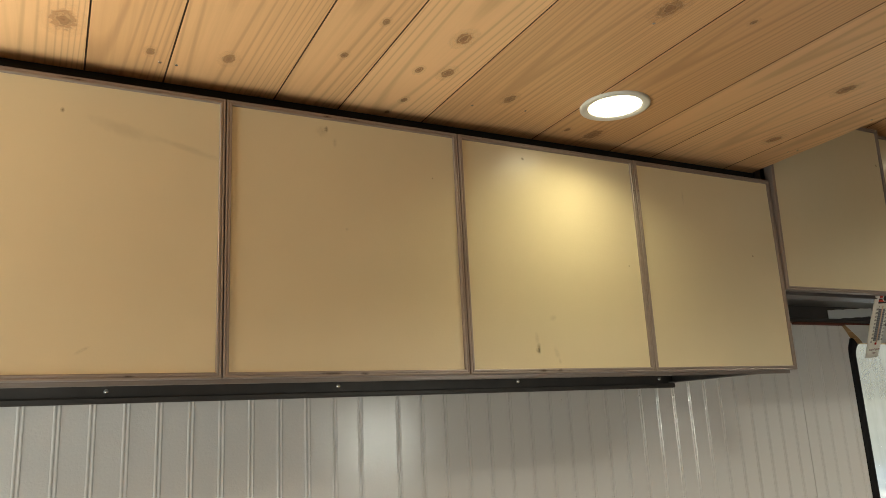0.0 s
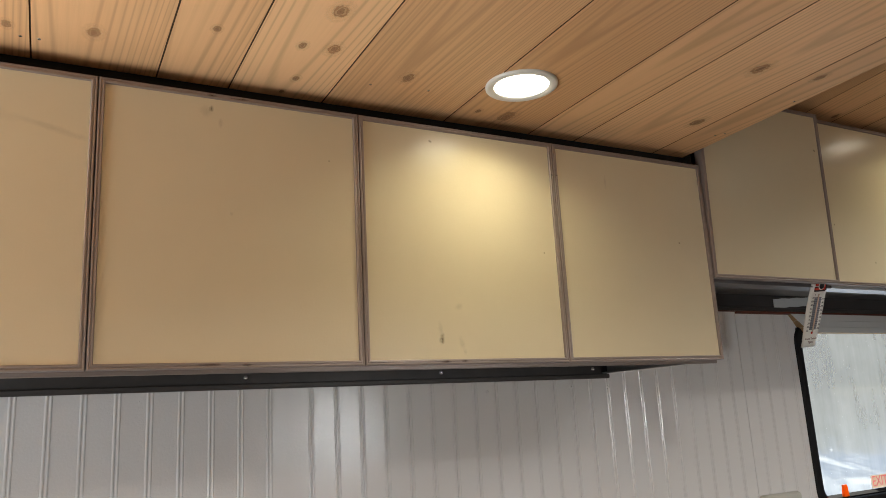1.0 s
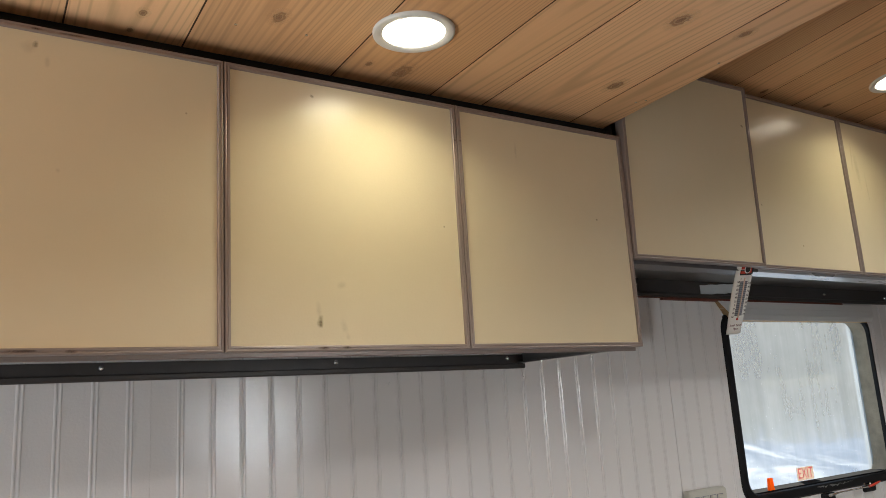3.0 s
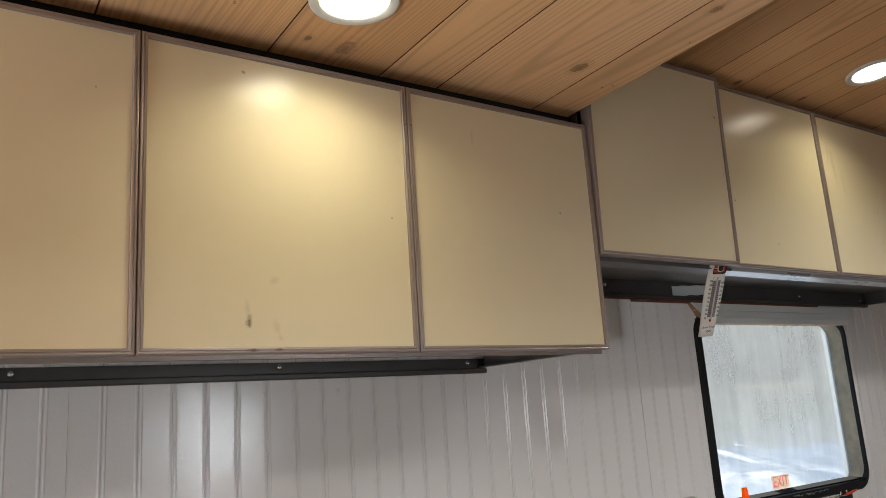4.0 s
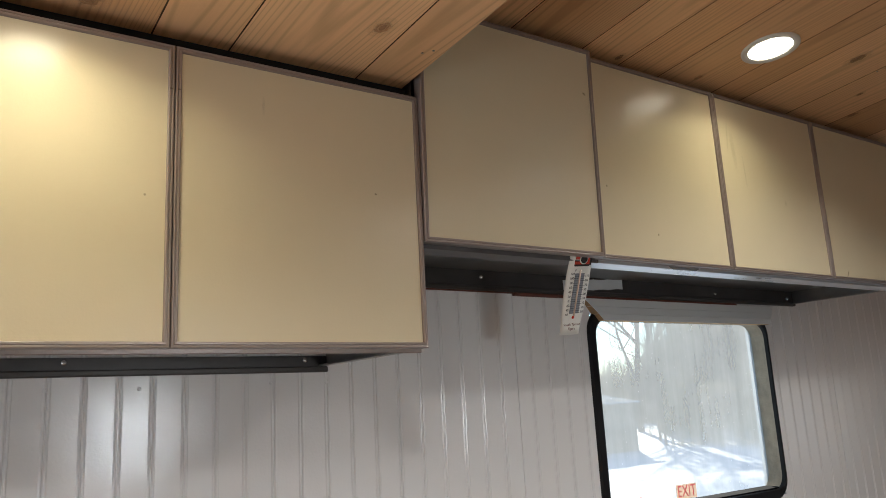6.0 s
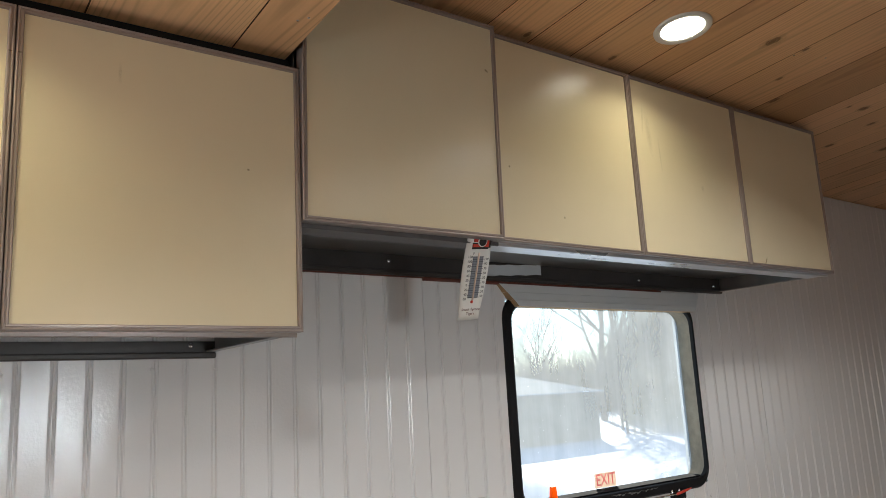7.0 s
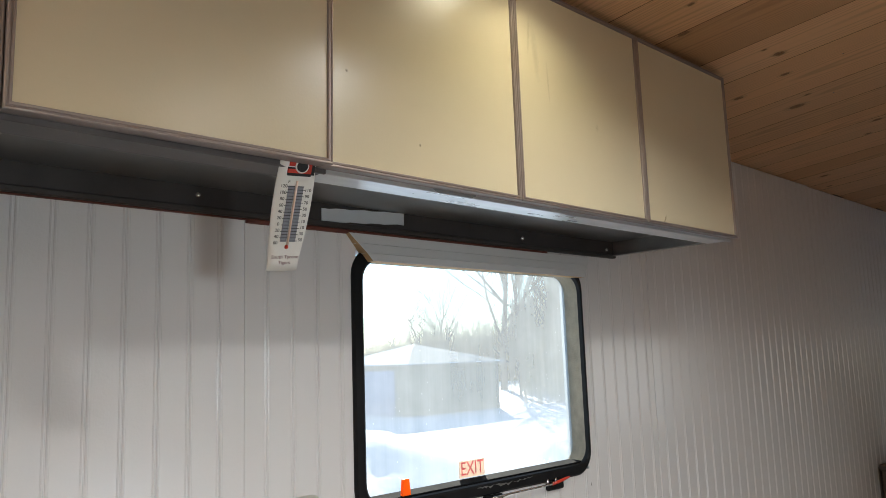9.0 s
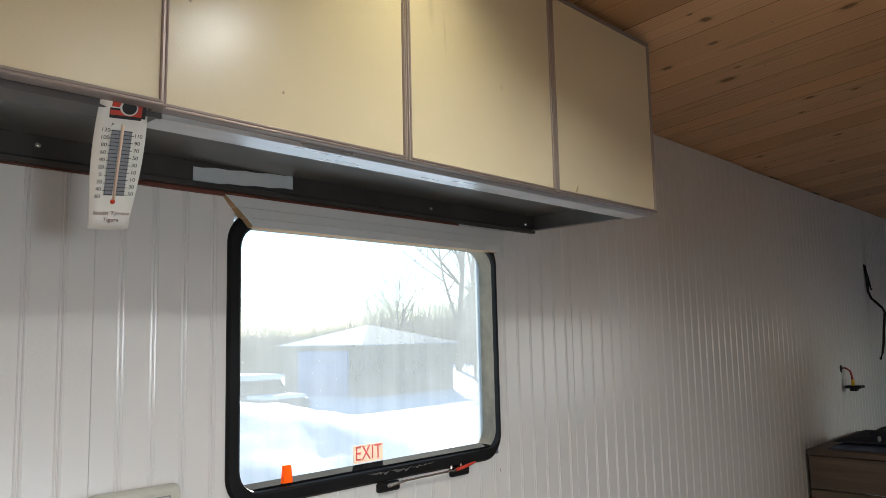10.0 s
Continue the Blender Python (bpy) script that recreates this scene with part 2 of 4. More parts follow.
BROWN_PANEL = painted("brown_wood_panel", (0.32, 0.25, 0.175), 0.55, 0.0, 0.2, 160.0, 6.0, 0.3, 0.001, 0.5, (2, 2, 0.2))
NAVY = painted("dark_navy_cloth", (0.012, 0.015, 0.026), 0.9, 0.0, 0.4, 240.0, 22.0, 0.5, 0.003)
SLATE = painted("slate_blue_cloth", (0.08, 0.10, 0.15), 0.9, 0.0, 0.3, 240.0, 22.0, 0.5, 0.003)
LINEN = painted("white_cloth", (0.70, 0.71, 0.73), 0.9, 0.0, 0.08, 240.0, 20.0, 0.5, 0.003)
LINEN_GREY = painted("grey_cloth_stripe", (0.20, 0.21, 0.24), 0.9, 0.0, 0.2, 240.0, 20.0, 0.5, 0.003)
SNOW = painted("snow", (0.82, 0.84, 0.88), 0.75, 0.0, 0.05, 9.0, 0.25, 0.3, 0.02)
BARK = painted("grey_brown_bark", (0.16, 0.125, 0.10), 0.9, 0.0, 0.3, 40.0, 3.0, 0.5, 0.01)
BRUSH = painted("dry_brown_brush", (0.42, 0.34, 0.225), 0.95, 0.0, 0.35, 30.0, 0.6, 0.4, 0.01)
SIDING = painted("grey_siding", (0.17, 0.155, 0.13), 0.8, 0.0, 0.1, 40.0, 1.0, 0.2, 0.004)
# blue cast of the skylit shade, put into the garage door's colour
DOOR_BLUE_SHADE = painted("garage_door_blue_shade", (0.13, 0.24, 0.46), 0.6, 0.0, 0.06, 40.0, 1.0, 0.15, 0.004)
CAR_PAINT = painted("dark_blue_car_paint", (0.06, 0.08, 0.13), 0.3, 0.3, 0.1, 200.0, 3.0, 0.05)


def backlit(name, base, through):
    """Thin sheet that lets part of the daylight behind it through."""
    m, nodes, links, b = material(name)
    b.inputs["Base Color"].default_value = (*base, 1)
    lit = nodes.new("ShaderNodeBsdfTranslucent")
    lit.inputs[0].default_value = (*base, 1)
    mix = nodes.new("ShaderNodeMixShader")
    mix.inputs[0].default_value = through
    links.new(b.outputs[0], mix.inputs[1]), links.new(lit.outputs[0], mix.inputs[2])
    links.new(mix.outputs[0], nodes["Material Output"].inputs["Surface"])
    return m


STICKER = backlit("cream_sticker", (0.80, 0.68, 0.58), 0.7)
STICKER_RED = backlit("red_sticker_letters", (0.90, 0.38, 0.44), 0.8)
ORANGE = backlit("orange_plastic", (0.98, 0.26, 0.01), 0.6)
GLASS = dusty_glass()
FAR_GLASS = plain("dark_glass", (0.03, 0.035, 0.04), 0.08)


# ---- shaping helpers ----
def finish(name, bm, mats, parent=None, label="", smooth=False):
    me = bpy.data.meshes.new(name)
    bmesh.ops.recalc_face_normals(bm, faces=bm.faces[:])
    bm.to_mesh(me)
    bm.free()
    for m in mats if isinstance(mats, (list, tuple)) else [mats]:
        me.materials.append(m)
    if smooth:
        me.shade_smooth()
    ob = new(name, me)
    if parent is not None:
        ob.parent = parent
    if label:
        ob["label"] = label
    return ob


def part(name, bm, mat, parent, label="", smooth=False):
    return finish(name, bm, mat, parent, label, smooth)


def thing(name, at=(0, 0, 0)):
    ob = new(name)
    ob.empty_display_size = 0.05
    ob.location = at
    return ob


def box(bm, lo, hi, bevel=0.0, slot=0, segments=1):
    r = bmesh.ops.create_cube(bm, size=1.0)
    mid = [(a + b) / 2 for a, b in zip(lo, hi)]
    dim = [abs(b - a) for a, b in zip(lo, hi)]
    for v in r["verts"]:
        v.co = Vector([m + c * d for m, c, d in zip(mid, v.co, dim)])
    faces = {f for v in r["verts"] for f in v.link_faces}
    for f in faces:
        f.material_index = slot
    if bevel:
        edges = {e for v in r["verts"] for e in v.link_edges}
        bmesh.ops.bevel(bm, geom=list(edges), offset=min(bevel, min(dim) * 0.45), segments=segments, affect="EDGES", profile=0.5)
    return r["verts"]


def boxed(name, lo, hi, mat, parent=None, bevel=0.0, label="", segments=1):
    bm = bmesh.new()
    box(bm, lo, hi, bevel, 0, segments)
    return finish(name, bm, mat, parent, label)


def tube(bm, points, radius, sides=8, slot=0):
    """A round bar along a line of points; radius may taper from first to last."""
    pts = [Vector(p) for p in points]
    radii = radius if isinstance(radius, (list, tuple)) else [radius] * len(pts)
    rings = []
    for i, p in enumerate(pts):
        d = (pts[min(i + 1, len(pts) - 1)] - pts[max(i - 1, 0)]).normalized()
        side = d.cross(Vector((0, 0, 1)) if abs(d.z) < 0.9 else Vector((1, 0, 0))).normalized()
        up = side.cross(d)
        rings.append([bm.verts.new(p + (side * math.cos(a) + up * math.sin(a)) * radii[i]) for a in [2 * math.pi * k / sides for k in range(sides)]])
    for a, b in zip(rings, rings[1:]):
        for k in range(sides):
            f = bm.faces.new((a[k], a[(k + 1) % sides], b[(k + 1) % sides], b[k]))
            f.material_index, f.smooth = slot, True
    for ring in (rings[0][::-1], rings[-1]):
        bm.faces.new(ring).material_index = slot


def lathe(bm, profile, centre, axis="z", sides=40, slot=0):
    """Turn (radius, height) pairs about an axis."""
    c = Vector(centre)
    rings = []
    for r, h in profile:
        ring = []
        for k in range(sides):
            a = 2 * math.pi * k / sides
            p = (r * math.cos(a), r * math.sin(a), h)
            ring.append(bm.verts.new(c + Vector(p if axis == "z" else (p[0], p[2], p[1]))))
        rings.append(ring)
    for a, b in zip(rings, rings[1:]):
        for k in range(sides):
            f = bm.faces.new((a[k], a[(k + 1) % sides], b[(k + 1) % sides], b[k]))
            f.material_index, f.smooth = slot, True
    return rings


def mark(bm, centre, along, across, slot):
    """A small patch with u, v from -1 to 1, for stains and knots."""
    uv = bm.loops.layers.uv.verify()
    c, a, b = Vector(centre), Vector(along), Vector(across)
    sides = 16
    vs, uvs = [], []
    for k in range(sides):
        t = 2 * math.pi * k / sides
        vs.append(bm.verts.new(c + a * math.cos(t) + b * math.sin(t)))
        uvs.append((math.cos(t), math.sin(t)))
    f = bm.faces.new(vs)
    f.material_index = slot
    for loop, w in zip(f.loops, uvs):
        loop[uv].uv = w


def lettering(name, words, size, mat, parent, m, label="", align="CENTER"):
    """Words as a thin mesh under parent, in the pose m."""
    cu = bpy.data.curves.new(name, "FONT")
    cu.body, cu.size, cu.align_x, cu.align_y, cu.extrude = words, size, align, "CENTER", 0.0001
    ob = bpy.data.objects.new(name, cu)
    scene.collection.objects.link(ob)
    me = bpy.data.meshes.new_from_object(ob.evaluated_get(bpy.context.evaluated_depsgraph_get()))
    bpy.data.objects.remove(ob)
    me.materials.clear()
    me.materials.append(mat)
    out = new(name, me)
    out.parent, out.matrix_basis = parent, m
    if label:
        out["label"] = label
    return out


# ---- the shell ----
WALL_Y, BACK_Y, X0, X1 = 1.372, -0.64, -1.7, 7.4
WIN = dict(x0=1.990, x1=2.675, z0=1.243, z1=1.722)


def roof(y):
    """Underside of the arched roof boards."""
    u = abs(y - 0.366)
    return 2.186 - 0.1 * (u - 0.512) if u > 0.3 else 2.2222 - 0.16667 * u * u


floor = tagged(boxed("floor", (X0 - 0.1, BACK_Y - 0.1, -0.06), (X1 + 0.1, WALL_Y + 0.1, 0), FLOOR), "brown wooden plank floor of the vehicle", "floor", kind="structure")


def wall_with_openings(name, y0, y1, openings, mat, label, top=2.26):
    bm = bmesh.new()
    x = X0
    for ox0, ox1, oz0, oz1 in openings:
        box(bm, (x, y0, 0), (ox0, y1, top))
        box(bm, (ox0, y0, 0), (ox1, y1, oz0))
        box(bm, (ox0, y0, oz1), (ox1, y1, top))
        x = ox1
    box(bm, (x, y0, 0), (X1, y1, top))
    return tagged(finish(name, bm, mat), label, "wall", kind="structure")


wall_north = wall_with_openings("wall_north", WALL_Y + 0.008, WALL_Y + 0.08, [(1.985, 2.702, 1.236, 1.726)], TRIM_WHITE, "white painted beadboard side wall with a window")
# third opening is an added cool fill for the wall under the raised cabinet
SOUTH = [(-1.00, -0.12, 0.80, 1.28, 10.5), (1.33, 1.47, 1.38, 1.57, 2.7), (2.05, 2.65, 0.45, 1.05, 1.3), (5.10, 6.40, 1.00, 1.60, 1.9)]
wall_south = wall_with_openings("wall_south", BACK_Y - 0.05, BACK_Y, [s[:4] for s in SOUTH], BROWN_PANEL, "brown wood side wall with small windows, one added for fill light")
for ox0, ox1, oz0, oz1, watts in SOUTH:
    window_or_fill_light((ox0 + ox1) / 2, (oz0 + oz1) / 2, ox1 - ox0, oz1 - oz0, BACK_Y - 0.03, watts, (-0.60 if ox0 > 3 else 0.0, 1, -0.60 if ox0 > 3 else -0.10 if ox0 > 2 else -0.55), (1.0, 0.92, 0.82) if ox0 > 3 else (0.88, 0.94, 1.0) if ox0 > 0 else (0.86, 0.93, 1.0), 92 if ox0 > 3 else 112)


def end_wall(name, x0, x1, y0, y1, z0, z1):
    bm = bmesh.new()
    box(bm, (x0, BACK_Y - 0.05, 0), (x1, y0, 2.26))
    box(bm, (x0, y1, 0), (x1, WALL_Y + 0.05, 2.26))
    box(bm, (x0, y0, 0), (x1, y1, z0))
    box(bm, (x0, y0, z1), (x1, y1, 2.26))
    return tagged(finish(name, bm, BROWN_PANEL), "brown wood end wall with an added light opening", "wall", kind="structure")


# unseen opening, added for a lamp that points up to brighten the dropped ceiling
end_wall("wall_west", X0 - 0.05, X0, 0.20, 1.25, 0.40, 1.55)
tagged(boxed("wall_east", (X1, BACK_Y - 0.05, 0), (X1 + 0.05, WALL_Y + 0.05, 2.26), BROWN_PANEL), "brown wood end wall", "wall", kind="structure")
window_or_fill_light(X0 - 0.03, 0.98, 1.0, 1.1, 0.72, 33.0, (1, 0, 1.6), (0.90, 0.95, 1.0), 86)
tagged(boxed("roof", (X0 - 0.06, BACK_Y - 0.06, 2.262), (X1 + 0.06, WALL_Y + 0.06, 2.30), TRIM_WHITE), "closed metal roof over the boards", "roof", kind="structure")


def plank(bm, left, right, y0, y1, height, steps, thick=0.016):
    """One board along y between two x lines, with eased edges and a tongue gap."""
    ys = [y0 + (y1 - y0) * k / steps for k in range(steps + 1)]
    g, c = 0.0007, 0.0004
    uv = bm.loops.layers.uv.verify()
    mid = (left(1) + right(1)) / 2
    rows = []
    for y in ys:
        l, r, z = left(y) + g, right(y) - g, height(y)
        rows.append([bm.verts.new(p) for p in ((l, y, z + thick), (l, y, z + c), (l + c, y, z), (r - c, y, z), (r, y, z + c), (r, y, z + thick))])
    for a, b in zip(rows, rows[1:]):
        for k in range(6):
            f = bm.faces.new((a[k], a[(k + 1) % 6], b[(k + 1) % 6], b[k]))
            # sides and eased edges take the dark slot, shade put into colour
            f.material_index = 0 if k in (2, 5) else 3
            for loop in f.loops:
                loop[uv].uv = (loop.vert.co.x - mid, loop.vert.co.y)
    bm.faces.new(rows[0][::-1])
    bm.faces.new(rows[-1])


def boards(name, seams, y0, y1, height, steps, knots, screws, label):
    """A ceiling of boards; seams are (x at y = 1, lean) pairs; knots are (x, y, length)."""
    bm = bmesh.new()
    for (xa, sa), (xb, sb) in zip(seams, seams[1:]):
        plank(bm, lambda y: xa + sa * (y - 1), lambda y: xb + sb * (y - 1), y0, y1, height, steps)
    for x, y, size in knots:
        z = height(y) - 0.0005
        lean = (height(y + 0.01) - height(y - 0.01)) / 0.02
        mark(bm, (x, y, z), (0, size * 1.6, lean * size * 1.6), (size, 0, 0), 1)
    for x, y in screws:
        lathe(bm, [(0.0001, -0.0005), (0.0018, -0.0007), (0.0025, 0.0003)], (x, y, height(y)), sides=10, slot=2)
    return tagged(finish(name, bm, [PINE, KNOT, CHROME, JOINT_SHADE]), label, "ceiling", kind="structure")


random.seed(4)
low_seams = [(X0, 0), (-1.51, 0), (-1.36, 0.01), (-1.19, 0.01), (-1.04, 0.01), (-0.87, 0.01), (-0.73, 0.012), (-0.55, 0.012), (-0.42, 0.012), (-0.255, 0.012), (-0.112, 0.013), (0.031, 0.014), (0.131, 0.016), (0.288, 0.018), (0.389, 0.022), (0.534, 0.025), (0.752, 0.028), (0.927, 0.03), (1.030, 0.034), (1.226, 0.06), (1.309, 0.07)]
low_knots = [(0.003, 0.935, 0.030), (0.105, 0.977, 0.011), (0.201, 0.961, 0.017), (0.338, 0.894, 0.010), (0.356, 0.794, 0.009), (0.450, 0.896, 0.011), (0.492, 0.890, 0.017), (0.466, 0.794, 0.020), (0.624, 0.933, 0.017), (0.472, 0.995, 0.010), (0.466, 1.045, 0.007), (0.667, 0.631, 0.026), (0.844, 1.008, 0.026), (0.787, 1.004, 0.009), (1.187, 0.905, 0.020), (0.795, 0.613, 0.008), (1.111, 0.705, 0.022), (1.231, 0.690, 0.014)]
low_screws = [(0.120, 1.005), (0.141, 1.005), (0.581, 0.975), (0.673, 0.963), (0.674, 0.667), (1.275, 0.944), (1.285, 0.930), (1.278, 0.773)]
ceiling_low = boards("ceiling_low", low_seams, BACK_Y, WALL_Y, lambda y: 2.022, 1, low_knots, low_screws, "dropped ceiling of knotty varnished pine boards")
# unseen backing, added so that no light leaks in above the boards
bm = bmesh.new()
box(bm, (X0, BACK_Y, 2.039), (1.255, WALL_Y, 2.052))
box(bm, (1.195, BACK_Y, 2.052), (1.213, WALL_Y, 2.262))
tagged(finish("ceiling_light_seal", bm, DARK_WOOD), "unseen backing over the dropped ceiling boards that keeps light out", "ceiling", kind="structure")
high_seams = [(1.22, 0), (1.375, 0), (1.53, 0), (1.701, 0), (1.815, 0), (1.932, 0), (2.109, 0), (2.209, 0), (2.39, 0), (2.565, 0), (2.760, 0), (2.919, 0), (3.171, 0), (3.345, 0), (3.494, 0), (3.60, 0), (3.76, 0), (3.93, 0)]
while high_seams[-1][0] < X1 - 0.2:
    high_seams.append((high_seams[-1][0] + random.choice((0.11, 0.15, 0.17, 0.2)), 0))
high_seams.append((X1, 0))
high_knots = [(2.291, 0.822, 0.022), (2.396, 0.809, 0.010), (2.572, 0.986, 0.016), (2.863, 0.910, 0.014), (3.002, 0.952, 0.014), (2.471, 0.913, 0.010), (1.793, 1.03, 0.012), (2.02, 1.019, 0.012), (3.044, 1.091, 0.016), (2.872, 0.908, 0.013), (2.814, 0.920, 0.008), (3.261, 1.027, 0.026), (3.199, 0.975, 0.010), (3.626, 0.935, 0.018), (3.676, 0.826, 0.014), (3.082, 0.680, 0.022), (3.745, 0.998, 0.012), (4.763, 1.17, 0.014), (4.322, 1.325, 0.012)]
high_knots += [(random.uniform(3.9, 6.5), random.uniform(0.5, 1.33), random.uniform(0.008, 0.020)) for k in range(26)]
high_screws = [(2.396, 0.835), (2.48, 0.809), (3.014, 0.82), (3.255, 0.928)]
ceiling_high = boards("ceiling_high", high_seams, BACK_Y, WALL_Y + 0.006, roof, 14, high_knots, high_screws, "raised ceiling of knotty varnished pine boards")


def bead_panel(x0, x1, first, pitch, y, top, parent, mat, deep=1.0):
    """A sheet of beadboard: flat staves between double beads, cut round the window."""
    half = [(0.0014, 0.0012), (0.0022, 0.0), (0.0028, -0.0015), (0.0033, -0.0018), (0.0038, -0.0015), (0.0045, 0.0001), (0.0050, 0.0011), (0.0056, 0.0011), (0.0062, 0)]
    half = [(x, d * deep) for x, d in half]
    profile = [(-x, d) for x, d in reversed(half)] + half
    pts = [(x0 + 0.0006, 0.004), (x0 + 0.0012, 0)]
    b = first
    while b < x1 - 0.008:
        pts += [(b + dx, dy) for dx, dy in profile]
        b += pitch
    pts += [(x1 - 0.0012, 0), (x1 - 0.0006, 0.004)]
    cuts = [c for c in (WIN["x0"], WIN["x1"]) if x0 < c < x1]
    for c in cuts:
        for (xa, ya), (xb, yb) in zip(pts, pts[1:]):
            if xa < c < xb:
                pts.append((c, ya + (yb - ya) * (c - xa) / (xb - xa)))
                pts.sort()
                break
    bm = bmesh.new()

    def strip(z0, z1, some):
        for (xa, ya), (xb, yb) in zip(some, some[1:]):
            bm.faces.new([bm.verts.new(p) for p in ((xa, y + ya, z0), (xb, y + yb, z0), (xb, y + yb, z1), (xa, y + ya, z1))])

    inside = [p for p in pts if WIN["x0"] - 1e-6 <= p[0] <= WIN["x1"] + 1e-6]
    before, after = [p for p in pts if p[0] <= WIN["x0"] + 1e-6], [p for p in pts if p[0] >= WIN["x1"] - 1e-6]
    if cuts:
        strip(0, top, before), strip(0, top, after)
        strip(0, WIN["z0"], inside), strip(WIN["z1"], top, inside)
    else:
        strip(0, top, pts)
    bmesh.ops.remove_doubles(bm, verts=bm.verts[:], dist=0.00002)
    ob = part("panel", bm, mat, parent)
    thick = ob.modifiers.new("depth", "SOLIDIFY")
    thick.thickness, thick.offset = 0.004, 0.0
    return ob


# ---- window ----
def rounded(x0, x1, z0, z1, r, steps=7):
    out = []
    for cx, cz, a0 in ((x1 - r, z1 - r, 0), (x0 + r, z1 - r, 90), (x0 + r, z0 + r, 180), (x1 - r, z0 + r, 270)):
        for k in range(steps + 1):
            a = radians(a0 + 90 * k / steps)
            out.append((cx + r * math.cos(a), cz + r * math.sin(a)))
    return out


def ring(bm, loops, slot=0):
    """Skin closed outlines, given as (outline, y), one to the next."""
    made = [[bm.verts.new((x, y, z)) for x, z in outline] for outline, y in loops]
    for a, b in zip(made, made[1:]):
        for k in range(len(a)):
            f = bm.faces.new((a[k], a[(k + 1) % len(a)], b[(k + 1) % len(a)], b[k]))
            f.material_index, f.smooth = slot, False
    return made


window_1 = tagged(thing("window_1", (2.325, WALL_Y, 1.48)), "emergency exit window in a black rubber frame with dusty glass", "window", kind="structure")
inv = Matrix.Translation((-2.325, -WALL_Y, -1.48))


def window_part(name, bm, mat, label=""):
    bm.transform(inv)
    return part(name, bm, mat, window_1, label)


def grown(d, r):
    return rounded(1.978 - d, 2.680 + (d if d > -0.012 else d * 0.25 - 0.003), 1.233 - d, 1.728 + d, r)


bm = bmesh.new()
ring(bm, [(grown(0, 0.055), WALL_Y - 0.0008), (grown(0, 0.055), WALL_Y - 0.0050), (grown(-0.004, 0.052), WALL_Y - 0.0090), (grown(-0.020, 0.042), WALL_Y - 0.0095), (grown(-0.024, 0.040), WALL_Y - 0.0070), (grown(-0.026, 0.038), WALL_Y - 0.0015), (grown(-0.026, 0.038), WALL_Y + 0.0020), (grown(-0.014, 0.038), WALL_Y + 0.0022)])
window_part("window_frame", bm, RUBBER_OR_SHADE, "worn black rubber frame")
GLASS_Y = WALL_Y + 0.053
bm = bmesh.new()
ring(bm, [(grown(-0.0245, 0.038), WALL_Y), (rounded(2.002, 2.676, 1.2565, 1.7035, 0.038), WALL_Y + 0.012), (rounded(2.000, 2.687, 1.2540, 1.7060, 0.045), GLASS_Y - 0.001), (rounded(1.998, 2.690, 1.2510, 1.7090, 0.045), GLASS_Y + 0.008), (rounded(1.988, 2.699, 1.2400, 1.7200, 0.045), GLASS_Y + 0.009)])
window_part("jamb", bm, JAMB, "rough beige jamb between rubber and glass")
bm = bmesh.new()
box(bm, (2.012, WALL_Y, 1.2572), (2.664, GLASS_Y - 0.003, 1.2625), 0.0010)
window_part("window_sill", bm, SILL, "black rubber sill strip")
bm = bmesh.new()
outer = [bm.verts.new((x, GLASS_Y, z)) for x, z in rounded(2.0005, 2.6865, 1.2545, 1.7055, 0.045)]
bm.faces.new(outer)
pane = window_part("pane", bm, GLASS, "dusty streaked glass")
if pane.data.polygons[0].normal.y > 0:
    pane.data.flip_normals()
pane.visible_shadow = False


# ---- overhead cabinets ----
FRONT = 1.029


def swept_rail(name, a, b, inward, parent):
    """One mitred frame bar of a door, from corner a to corner b (x, z), its profile set inwards."""
    profile = [(0.0, 0.020), (0.0, 0.0014), (0.0008, 0.0003), (0.0018, 0.0), (0.0028, 0.0003), (0.0034, 0.0012), (0.0040, 0.0012), (0.0046, 0.0002), (0.0066, 0.0), (0.0076, 0.0010), (0.0080, 0.0036)]
    a, b, n = Vector((a[0], 0, a[1])), Vector((b[0], 0, b[1])), Vector((inward[0], 0, inward[1]))
    d = (b - a).normalized()
    bm = bmesh.new()
    ends = []
    for start, sign in ((a, 1), (b, -1)):
        ends.append([bm.verts.new(start + n * w + d * sign * w + Vector((0, y, 0))) for w, y in profile])
    k = len(profile)
    for i in range(k):
        bm.faces.new((ends[0][i], ends[0][(i + 1) % k], ends[1][(i + 1) % k], ends[1][i]))
    bm.faces.new(ends[0][::-1])
    bm.faces.new(ends[1])
    return part(name, bm, TAUPE, parent)


